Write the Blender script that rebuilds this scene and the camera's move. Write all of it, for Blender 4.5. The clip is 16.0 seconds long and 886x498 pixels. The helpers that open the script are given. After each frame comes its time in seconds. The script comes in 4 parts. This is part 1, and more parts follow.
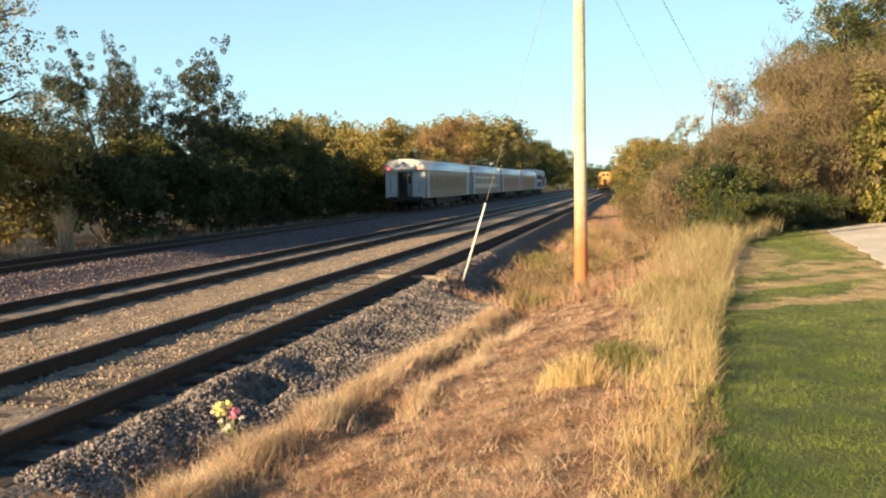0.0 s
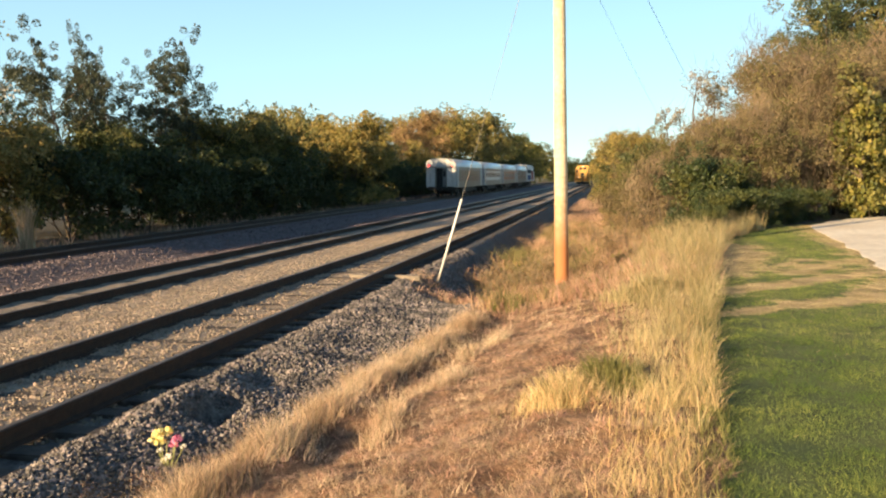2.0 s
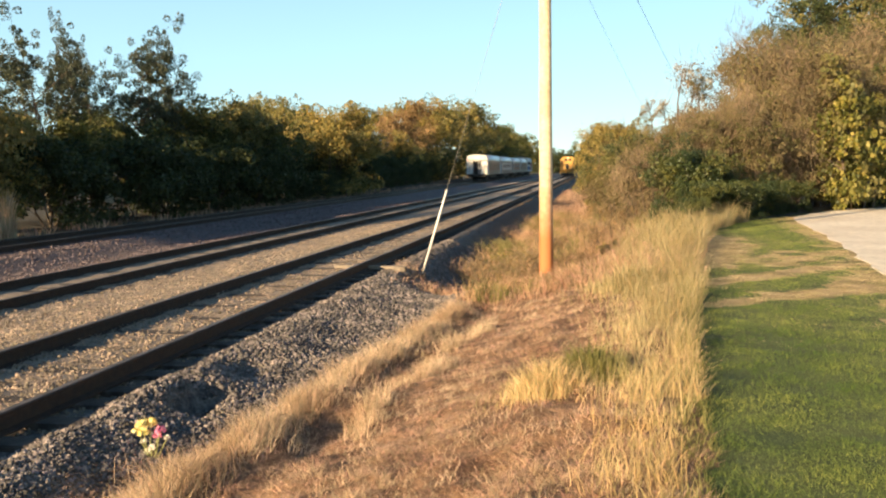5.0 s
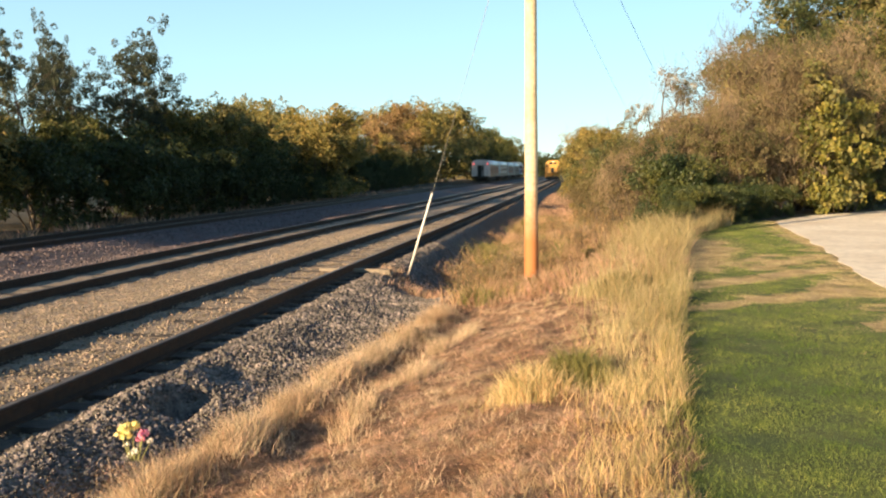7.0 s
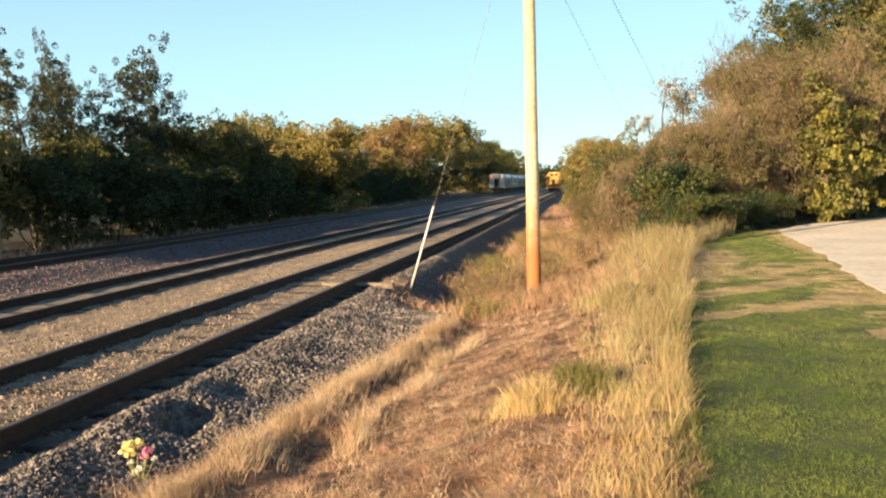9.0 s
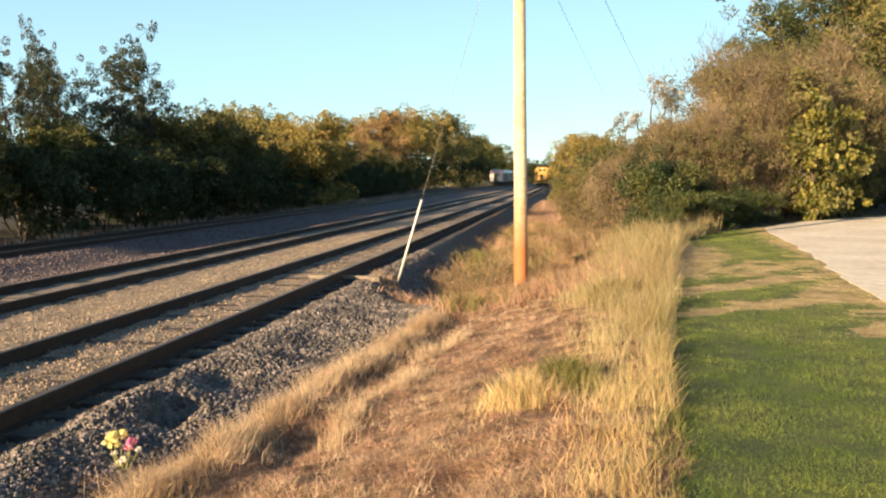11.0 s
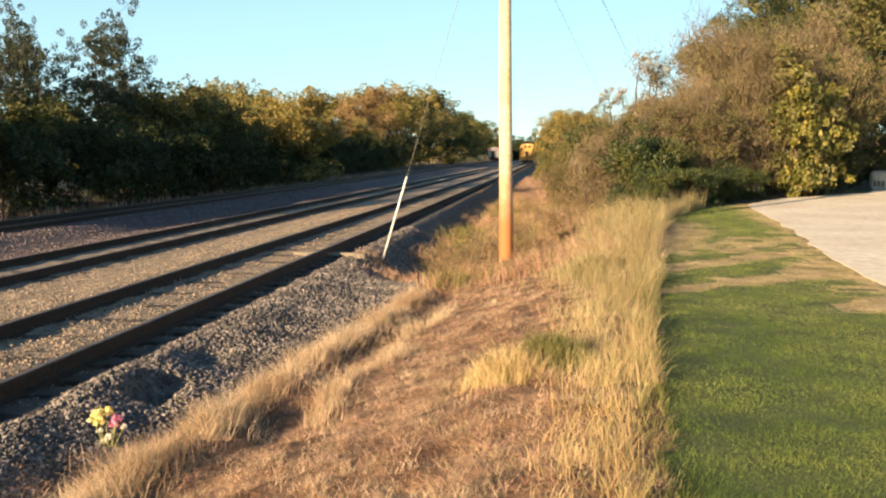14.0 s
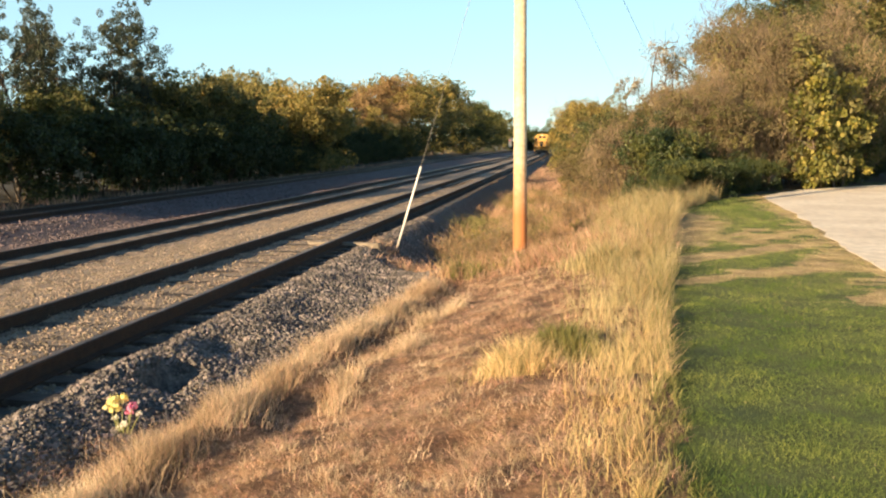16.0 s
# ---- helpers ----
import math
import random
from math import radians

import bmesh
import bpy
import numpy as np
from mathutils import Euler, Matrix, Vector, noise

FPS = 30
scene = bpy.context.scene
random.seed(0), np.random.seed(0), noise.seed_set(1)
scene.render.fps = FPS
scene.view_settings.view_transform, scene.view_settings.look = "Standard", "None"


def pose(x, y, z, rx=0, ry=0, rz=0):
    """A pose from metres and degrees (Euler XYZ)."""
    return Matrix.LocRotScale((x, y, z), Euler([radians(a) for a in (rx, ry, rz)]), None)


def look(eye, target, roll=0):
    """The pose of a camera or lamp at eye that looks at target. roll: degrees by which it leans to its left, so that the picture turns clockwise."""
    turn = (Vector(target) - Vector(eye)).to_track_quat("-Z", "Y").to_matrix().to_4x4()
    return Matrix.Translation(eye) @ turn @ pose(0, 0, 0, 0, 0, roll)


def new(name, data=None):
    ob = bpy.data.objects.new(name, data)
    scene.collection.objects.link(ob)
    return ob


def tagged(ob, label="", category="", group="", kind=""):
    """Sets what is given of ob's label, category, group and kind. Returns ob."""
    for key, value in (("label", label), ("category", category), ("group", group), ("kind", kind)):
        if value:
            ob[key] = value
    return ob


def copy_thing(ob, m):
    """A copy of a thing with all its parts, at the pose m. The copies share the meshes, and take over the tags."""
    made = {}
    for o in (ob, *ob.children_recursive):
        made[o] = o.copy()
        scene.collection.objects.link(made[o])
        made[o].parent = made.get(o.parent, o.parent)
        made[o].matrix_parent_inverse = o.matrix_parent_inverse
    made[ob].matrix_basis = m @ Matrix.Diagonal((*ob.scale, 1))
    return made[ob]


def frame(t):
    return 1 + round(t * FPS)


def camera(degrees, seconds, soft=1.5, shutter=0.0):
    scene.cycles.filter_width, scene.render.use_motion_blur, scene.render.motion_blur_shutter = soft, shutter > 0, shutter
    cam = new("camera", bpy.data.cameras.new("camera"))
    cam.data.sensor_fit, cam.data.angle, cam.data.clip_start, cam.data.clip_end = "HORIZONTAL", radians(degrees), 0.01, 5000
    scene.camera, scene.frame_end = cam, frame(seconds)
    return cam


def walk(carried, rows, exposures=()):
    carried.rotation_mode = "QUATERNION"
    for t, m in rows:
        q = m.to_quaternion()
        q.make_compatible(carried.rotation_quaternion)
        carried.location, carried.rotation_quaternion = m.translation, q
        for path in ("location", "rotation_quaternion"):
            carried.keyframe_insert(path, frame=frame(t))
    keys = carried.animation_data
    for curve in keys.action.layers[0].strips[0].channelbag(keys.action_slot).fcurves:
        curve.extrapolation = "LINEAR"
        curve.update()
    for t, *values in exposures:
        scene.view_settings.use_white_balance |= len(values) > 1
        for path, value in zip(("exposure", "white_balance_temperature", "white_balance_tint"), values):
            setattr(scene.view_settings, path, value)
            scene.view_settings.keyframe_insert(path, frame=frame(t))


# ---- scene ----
# The camera: a phone held at standing height, one small step forward at the start
cam = camera(53.37, 16.0, 2.2)
PATH = [
    (0.0, 0.110, -0.850, 1.600, 12.046, -4.227, -0.660),
    (0.5, 0.110, -0.850, 1.600, 12.138, -4.285, -0.734),
    (1.0, 0.110, -0.850, 1.600, 11.117, -4.081, -0.800),
    (1.5, 0.110, -0.850, 1.600, 11.260, -3.739, -0.940),
    (2.0, 0.000, 0.000, 1.630, 10.590, -4.671, -0.640),
    (2.5, 0.000, 0.000, 1.630, 10.320, -5.151, -0.590),
    (3.0, 0.000, 0.000, 1.630, 10.184, -4.855, -0.727),
    (3.5, 0.000, 0.000, 1.630, 10.211, -5.347, -0.500),
    (4.0, 0.000, 0.000, 1.630, 9.742, -4.972, -0.648),
    (4.2, 0.000, 0.000, 1.630, 9.869, -5.267, -0.648),
    (6.3, 0.000, 0.000, 1.630, 9.081, -5.098, 0.073),
    (6.5, 0.000, 0.000, 1.630, 9.422, -4.975, -0.106),
    (7.0, 0.000, 0.000, 1.630, 8.653, -5.076, -0.204),
    (7.5, 0.000, 0.000, 1.630, 9.602, -4.055, -0.365),
    (8.0, 0.000, 0.000, 1.630, 9.221, -3.099, -0.677),
    (8.5, 0.000, 0.000, 1.630, 9.149, -2.935, 0.250),
    (9.0, 0.000, 0.000, 1.630, 8.787, -4.234, -0.991),
    (9.2, 0.000, 0.000, 1.630, 8.568, -3.423, -0.913),
    (11.3, 0.000, 0.000, 1.630, 7.969, -4.727, -0.219),
    (11.5, 0.000, 0.000, 1.630, 8.046, -4.770, -0.294),
    (12.0, 0.000, 0.000, 1.630, 7.455, -5.829, -0.211),
    (12.5, 0.000, 0.000, 1.630, 7.402, -5.648, -0.553),
    (13.0, 0.000, 0.000, 1.630, 7.014, -6.222, -0.538),
    (13.5, 0.000, 0.000, 1.630, 8.474, -6.043, -0.510),
    (14.0, 0.000, 0.000, 1.630, 7.018, -6.151, -0.213),
    (14.5, 0.000, 0.000, 1.630, 7.200, -6.417, -0.257),
    (15.0, 0.000, 0.000, 1.630, 6.715, -6.852, 0.115),
    (15.5, 0.000, 0.000, 1.630, 7.206, -7.081, 0.005),
    (16.0, 0.000, 0.000, 1.630, 7.921, -6.787, -0.021),
]
walk(cam, [(t, pose(x, y, z, 90 + pitch, 0, yaw) @ pose(0, 0, 0, 0, 0, roll)) for t, x, y, z, yaw, pitch, roll in PATH],
     exposures=[(0.0, 0.98), (16.0, 0.98)])

# ---- light: low sun behind the camera's left shoulder, clear sky ----
SUN_EL, SUN_AZ = radians(14.5), radians(33)
to_sun = Vector((-math.sin(SUN_AZ) * math.cos(SUN_EL), -math.cos(SUN_AZ) * math.cos(SUN_EL), math.sin(SUN_EL)))
world = bpy.data.worlds.new("sky")
scene.world = world
world.use_nodes = True
wt = world.node_tree
sky = wt.nodes.new("ShaderNodeTexSky")
sky.sky_type, sky.sun_disc = "NISHITA", False
sky.sun_elevation, sky.sun_rotation = SUN_EL, radians(180) + SUN_AZ
sky.altitude = 800
sky.air_density, sky.dust_density, sky.ozone_density = 1.0, 0.0, 2.3
tint = wt.nodes.new("ShaderNodeMix")
tint.data_type, tint.blend_type = "RGBA", "MULTIPLY"
tint.inputs[0].default_value, tint.inputs[7].default_value = 1.0, (0.95, 1.04, 0.98, 1)
wt.links.new(sky.outputs[0], tint.inputs[6])
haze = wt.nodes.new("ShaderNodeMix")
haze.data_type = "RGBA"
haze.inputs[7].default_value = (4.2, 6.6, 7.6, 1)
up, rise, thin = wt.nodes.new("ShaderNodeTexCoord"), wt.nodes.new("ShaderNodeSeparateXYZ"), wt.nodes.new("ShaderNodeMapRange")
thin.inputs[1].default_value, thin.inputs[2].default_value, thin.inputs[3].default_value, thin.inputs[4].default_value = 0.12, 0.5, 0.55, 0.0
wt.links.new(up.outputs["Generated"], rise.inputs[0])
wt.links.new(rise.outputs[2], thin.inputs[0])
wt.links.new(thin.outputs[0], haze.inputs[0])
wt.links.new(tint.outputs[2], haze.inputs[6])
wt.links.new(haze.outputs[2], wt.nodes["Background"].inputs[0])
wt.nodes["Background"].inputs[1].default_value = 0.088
sun = new("sun", bpy.data.lights.new("sun", "SUN"))
sun.data.energy, sun.data.angle, sun.data.color = 6.5, radians(0.6), (1.0, 0.74, 0.43)
sun.matrix_world = look(to_sun * 50, (0, 0, 0))

# ---- materials ----


def material(name, base, second=None, scale=8.0, rough=0.8, metal=0.0, bump=0.0, bump_scale=60.0, spread=0.0, detail=6.0, contrast=(0.35, 0.65), translucent=0.0, fine=None):
    """Two colours mixed by noise, a per-object or per-island shift of value, and fine relief."""
    m = bpy.data.materials.new(name)
    m.use_nodes = True
    nt = m.node_tree
    n, link = nt.nodes, nt.links.new
    bsdf = n["Principled BSDF"]
    bsdf.inputs["Roughness"].default_value = rough
    bsdf.inputs["Metallic"].default_value = metal
    coord = n.new("ShaderNodeTexCoord")
    tex = n.new("ShaderNodeTexNoise")
    tex.inputs["Scale"].default_value = scale
    tex.inputs["Detail"].default_value = detail
    link(coord.outputs["Object"], tex.inputs["Vector"])
    ramp = n.new("ShaderNodeValToRGB")
    ramp.color_ramp.elements[0].position, ramp.color_ramp.elements[1].position = contrast
    ramp.color_ramp.elements[0].color = (*base, 1)
    ramp.color_ramp.elements[1].color = (*(second or base), 1)
    link(tex.outputs["Fac"], ramp.inputs["Fac"])
    out = ramp.outputs["Color"]
    if fine:
        tex2 = n.new("ShaderNodeTexNoise")
        tex2.inputs["Scale"].default_value = fine[0]
        tex2.inputs["Detail"].default_value = 3
        link(coord.outputs["Object"], tex2.inputs["Vector"])
        ramp2 = n.new("ShaderNodeValToRGB")
        ramp2.color_ramp.elements[0].position, ramp2.color_ramp.elements[1].position = 0.3, 0.7
        ramp2.color_ramp.elements[0].color = (*[1 - fine[1]] * 3, 1)
        ramp2.color_ramp.elements[1].color = (*[1 + fine[1]] * 3, 1)
        link(tex2.outputs["Fac"], ramp2.inputs["Fac"])
        mul = n.new("ShaderNodeMix")
        mul.data_type, mul.blend_type = "RGBA", "MULTIPLY"
        mul.inputs[0].default_value = 1
        link(out, mul.inputs[6])
        link(ramp2.outputs["Color"], mul.inputs[7])
        out = mul.outputs[2]
    if spread:
        geo = n.new("ShaderNodeNewGeometry")
        mp = n.new("ShaderNodeMapRange")
        mp.inputs[3].default_value, mp.inputs[4].default_value = 1 - spread, 1 + spread
        link(geo.outputs["Random Per Island"], mp.inputs[0])
        hsv = n.new("ShaderNodeHueSaturation")
        link(mp.outputs[0], hsv.inputs["Value"])
        hue = n.new("ShaderNodeMapRange")
        hue.inputs[3].default_value, hue.inputs[4].default_value = 0.5 + 0.05 * spread, 0.5 - 0.05 * spread
        link(geo.outputs["Random Per Island"], hue.inputs[0])
        link(hue.outputs[0], hsv.inputs["Hue"])
        link(out, hsv.inputs["Color"])
        out = hsv.outputs["Color"]
    link(out, bsdf.inputs["Base Color"])
    if bump:
        tb = n.new("ShaderNodeTexNoise")
        tb.inputs["Scale"].default_value = bump_scale
        tb.inputs["Detail"].default_value = 4
        link(coord.outputs["Object"], tb.inputs["Vector"])
        b = n.new("ShaderNodeBump")
        b.inputs["Strength"].default_value = bump
        b.inputs["Distance"].default_value = 0.02
        link(tb.outputs["Fac"], b.inputs["Height"])
        link(b.outputs["Normal"], bsdf.inputs["Normal"])
    if translucent:
        tr = n.new("ShaderNodeBsdfTranslucent")
        link(out, tr.inputs["Color"])
        mix = n.new("ShaderNodeMixShader")
        mix.inputs[0].default_value = translucent
        link(bsdf.outputs[0], mix.inputs[1])
        link(tr.outputs[0], mix.inputs[2])
        link(mix.outputs[0], n["Material Output"].inputs["Surface"])
    return m


def glowing(name, color, strength):
    m = material(name, color)
    b = m.node_tree.nodes["Principled BSDF"]
    b.inputs["Emission Color"].default_value = (*color, 1)
    b.inputs["Emission Strength"].default_value = strength
    return m


M = {
    "ballast": material("ballast", (0.065, 0.056, 0.052), (0.16, 0.135, 0.115), 9, 0.9, bump=0.9, bump_scale=28, fine=(30, 0.45)),
    "old_ballast": material("old_ballast", (0.203, 0.15, 0.112), (0.315, 0.247, 0.18), 5, 0.9, bump=0.9, bump_scale=24, fine=(22, 0.4)),
    "purple_ballast": material("purple_ballast", (0.0675, 0.051, 0.0525), (0.135, 0.101, 0.105), 8, 0.9, bump=0.9, bump_scale=24, fine=(24, 0.4)),
    "stone": material("ballast_stone", (0.098, 0.087, 0.083), (0.285, 0.24, 0.208), 3, 0.85, spread=0.6),
    "stone_tan": material("tan_stone", (0.165, 0.128, 0.0938), (0.315, 0.247, 0.18), 3, 0.85, spread=0.45),
    "stone_purple": material("purple_stone", (0.075, 0.0562, 0.06), (0.18, 0.135, 0.139), 3, 0.85, spread=0.4),
    "soil": material("dry_soil", (0.12, 0.062, 0.034), (0.3, 0.175, 0.095), 2.6, 0.95, bump=0.9, bump_scale=24, fine=(16, 0.5)),
    "lawn_soil": material("lawn_ground", (0.045, 0.065, 0.016), (0.1, 0.115, 0.03), 1.2, 0.95, bump=0.6, bump_scale=40, fine=(25, 0.3)),
    "worn_turf": material("worn_turf", (0.2, 0.15, 0.06), (0.42, 0.3, 0.15), 2.2, 0.95, bump=0.6, bump_scale=40, fine=(18, 0.35)),
    "far_field": material("far_field", (0.0525, 0.0525, 0.0188), (0.12, 0.0975, 0.045), 0.05, 0.95),
    "concrete": material("pale_concrete", (0.7, 0.58, 0.44), (0.85, 0.74, 0.59), 0.5, 0.9, bump=0.3, bump_scale=70, fine=(6, 0.16)),
    "rail": material("rusty_rail", (0.0263, 0.015, 0.0105), (0.0525, 0.027, 0.015), 12, 0.7, 0.2, bump=0.3),
    "rail_head": material("worn_rail_head", (0.11, 0.08, 0.06), (0.2, 0.15, 0.12), 6, 0.5, 0.5),
    "tie": material("weathered_tie", (0.0338, 0.0255, 0.021), (0.09, 0.0675, 0.0525), 5, 0.9, bump=0.6, bump_scale=50),
    "tie_pale": material("pale_tie", (0.16, 0.13, 0.1), (0.27, 0.22, 0.17), 7, 0.9, bump=0.5),
    "pole": material("pine_pole", (0.51, 0.405, 0.255), (0.63, 0.532, 0.375), 2.2, 0.8, bump=0.35, bump_scale=35, fine=(14, 0.18)),
    "guard": material("white_plastic", (0.8, 0.78, 0.74), (0.68, 0.66, 0.62), 6, 0.5),
    "wire": material("steel_wire", (0.0675, 0.0675, 0.0675), (0.12, 0.112, 0.105), 20, 0.5, 0.6),
    # oily main line ballast, with the shade below the trees mixed into its colour
    "shaded_ballast": material("shaded_oily_ballast", (0.018, 0.015, 0.016), (0.05, 0.041, 0.042), 7, 0.9, bump=0.9, bump_scale=24, fine=(24, 0.4)),
    # ground under trees and shrubs, its colour darkened to carry their shade
    "shaded_litter": material("shaded_leaf_litter", (0.0263, 0.021, 0.0135), (0.06, 0.045, 0.0263), 2.0, 0.95, bump=0.6),
    "dry_grass": material("dry_grass", (0.45, 0.31, 0.185), (0.68, 0.53, 0.355), 1.1, 0.8, spread=0.45, translucent=0.25),
    "straw": material("cut_straw", (0.31, 0.18, 0.108), (0.57, 0.385, 0.25), 1.3, 0.85, spread=0.55, translucent=0.15),
    "tall_grass": material("tall_seed_grass", (0.45, 0.32, 0.12), (0.64, 0.5, 0.25), 1.0, 0.75, spread=0.6, translucent=0.3),
    "green_grass": material("olive_weed", (0.15, 0.15, 0.0375), (0.3, 0.27, 0.09), 2.0, 0.75, spread=0.35, translucent=0.3),
    "feather_grass": material("feather_grass", (0.315, 0.247, 0.105), (0.495, 0.413, 0.217), 1.0, 0.8, spread=0.55, translucent=0.3),
    "brush": material("brown_brush", (0.33, 0.2, 0.105), (0.53, 0.36, 0.2), 1.2, 0.85, spread=0.5, translucent=0.2),
    "band_grey": material("brown_band", (0.1, 0.06, 0.05), (0.14, 0.082, 0.068), 1.0, 0.35),
    # stainless steel with the sky's reflection painted in as a paler base
    "skylit_steel": material("skylit_brushed_steel", (0.5, 0.52, 0.54), (0.6, 0.62, 0.64), 1.2, 0.38, 0.7, fine=(3, 0.08)),
    "lawn": material("lawn_blade", (0.085, 0.15, 0.022), (0.255, 0.3, 0.07), 0.9, 0.7, spread=0.6, translucent=0.35),
    "lawn_dry": material("dry_lawn_blade", (0.5, 0.38, 0.18), (0.68, 0.54, 0.3), 2.0, 0.8, spread=0.35, translucent=0.3),
    "bark": material("bark", (0.0525, 0.0375, 0.0263), (0.12, 0.09, 0.0638), 6, 0.9, bump=0.7, bump_scale=25),
    "twig": material("dry_twig", (0.12, 0.086, 0.05), (0.24, 0.178, 0.108), 3, 0.9, spread=0.45),
    "leaf_dark": material("dark_leaf", (0.0255, 0.0425, 0.0119), (0.0638, 0.0765, 0.0213), 0.6, 0.6, spread=0.5, translucent=0.25),
    "leaf_green": material("green_leaf", (0.0638, 0.0808, 0.017), (0.145, 0.14, 0.034), 0.5, 0.6, spread=0.5, translucent=0.3),
    "leaf_olive": material("olive_leaf", (0.115, 0.115, 0.032), (0.235, 0.205, 0.066), 0.5, 0.65, spread=0.5, translucent=0.3),
    "leaf_yellow": material("yellow_leaf", (0.22, 0.18, 0.042), (0.4, 0.3, 0.08), 0.7, 0.6, spread=0.45, translucent=0.3),
    "leaf_orange": material("bronze_leaf", (0.2, 0.155, 0.042), (0.35, 0.265, 0.08), 0.6, 0.65, spread=0.4, translucent=0.3),
    "leaf_red": material("russet_leaf", (0.22, 0.135, 0.055), (0.35, 0.23, 0.095), 0.6, 0.7, spread=0.4, translucent=0.25),
    "leaf_brown": material("brown_leaf", (0.125, 0.1, 0.042), (0.26, 0.21, 0.095), 0.6, 0.75, spread=0.5, translucent=0.25),
    "leaf_lime": material("lime_leaf", (0.11, 0.12, 0.024), (0.31, 0.28, 0.06), 0.8, 0.55, spread=0.6, translucent=0.35),
    "leaf_deep": material("deep_green_leaf", (0.03, 0.052, 0.014), (0.085, 0.1, 0.028), 0.5, 0.5, spread=0.6, translucent=0.25),
    "band_red": material("faded_red_band", (0.26, 0.1, 0.065), (0.32, 0.13, 0.085), 1.0, 0.45),
    "leaf_pale": material("pale_leaf", (0.4, 0.36, 0.26), (0.6, 0.55, 0.42), 0.6, 0.6, spread=0.35, translucent=0.3),
    "leaf_blue": material("bluish_leaf", (0.0425, 0.0553, 0.0298), (0.0935, 0.102, 0.051), 0.6, 0.5, spread=0.5, translucent=0.25),
    # the same stainless steel, base darkened for the sides' shade
    "steel": material("shaded_brushed_steel", (0.17, 0.162, 0.152), (0.24, 0.23, 0.215), 1.2, 0.38, 0.75, fine=(3, 0.08)),
    "car_white": material("white_paint", (0.5, 0.485, 0.455), (0.6, 0.58, 0.55), 1.0, 0.6, fine=(4, 0.06)),
    "car_red": material("red_stripe", (0.3, 0.075, 0.045), (0.34, 0.0975, 0.06), 2, 0.85),
    "car_blue": material("blue_stripe", (0.045, 0.075, 0.165), (0.06, 0.0975, 0.203), 2, 0.85),
    "glass": material("dark_glass", (0.012, 0.014, 0.017), (0.02, 0.022, 0.025), 2, 0.75),
    "tinted_glass": material("tinted_glass", (0.06, 0.042, 0.038), (0.085, 0.06, 0.052), 2, 0.3),
    "black": material("black_rubber", (0.012, 0.012, 0.012), (0.03, 0.028, 0.026), 4, 0.8),
    "running_gear": material("grimy_steel", (0.0225, 0.0203, 0.018), (0.0525, 0.045, 0.0375), 5, 0.75, 0.3),
    "interior": material("vestibule_lining", (0.15, 0.15, 0.15), (0.21, 0.21, 0.203), 2, 0.7),
    "yellow": material("yellow_paint", (0.5, 0.26, 0.05), (0.62, 0.34, 0.08), 1.0, 0.45, fine=(3, 0.1)),
    "marker": glowing("red_marker_light", (1.0, 0.08, 0.06), 2.5),
    "petal_yellow": material("yellow_petal", (0.8, 0.68, 0.2), (0.86, 0.78, 0.4), 20, 0.6, spread=0.25, translucent=0.3),
    "petal_pink": material("pink_petal", (0.78, 0.2, 0.36), (0.85, 0.4, 0.5), 20, 0.6, spread=0.25, translucent=0.3),
    "petal_white": material("cream_petal", (0.8, 0.75, 0.62), (0.85, 0.8, 0.7), 20, 0.6, spread=0.2, translucent=0.3),
    "stem": material("green_stem", (0.188, 0.195, 0.06), (0.3, 0.285, 0.12), 20, 0.7, spread=0.2),
    "boulder": material("pale_boulder", (0.375, 0.338, 0.27), (0.54, 0.503, 0.42), 3.0, 0.9, bump=0.6, bump_scale=20, fine=(14, 0.2)),
    "dark_paint": material("dark_bars", (0.15, 0.112, 0.075), (0.21, 0.165, 0.12), 8, 0.8),
}

# creosote stain fading up the pole
pn = M["pole"].node_tree
foot_mix, foot_xyz, foot_noise = pn.nodes.new("ShaderNodeMix"), pn.nodes.new("ShaderNodeSeparateXYZ"), pn.nodes.new("ShaderNodeTexNoise")
foot_coord, foot_add, foot_range = pn.nodes.new("ShaderNodeTexCoord"), pn.nodes.new("ShaderNodeMath"), pn.nodes.new("ShaderNodeMapRange")
foot_mix.data_type = "RGBA"
foot_noise.inputs["Scale"].default_value = 3.0
foot_range.inputs[1].default_value, foot_range.inputs[2].default_value = 1.0, 2.6
pn.links.new(foot_coord.outputs["Object"], foot_xyz.inputs[0])
pn.links.new(foot_coord.outputs["Object"], foot_noise.inputs["Vector"])
pn.links.new(foot_xyz.outputs[2], foot_add.inputs[0])
pn.links.new(foot_noise.outputs["Fac"], foot_add.inputs[1])
pn.links.new(foot_add.outputs[0], foot_range.inputs[0])
pn.links.new(foot_range.outputs[0], foot_mix.inputs[0])
foot_mix.inputs[6].default_value = (0.42, 0.16, 0.055, 1)
pole_color = pn.nodes["Principled BSDF"].inputs["Base Color"]
pn.links.new(pole_color.links[0].from_socket, foot_mix.inputs[7])
pn.links.new(foot_mix.outputs[2], pole_color)

# ---- mesh helpers ----
rng = np.random.default_rng(7)


def mesh_of(name, verts, faces, mats, slots=None, smooth=False):
    me = bpy.data.meshes.new(name)
    me.from_pydata(np.asarray(verts).tolist(), [], faces.tolist() if isinstance(faces, np.ndarray) else faces)
    for m in mats:
        me.materials.append(m)
    if slots is not None:
        me.polygons.foreach_set("material_index", np.asarray(slots, dtype=np.int32))
    if smooth:
        me.polygons.foreach_set("use_smooth", np.ones(len(me.polygons), dtype=bool))
    me.update()
    return me


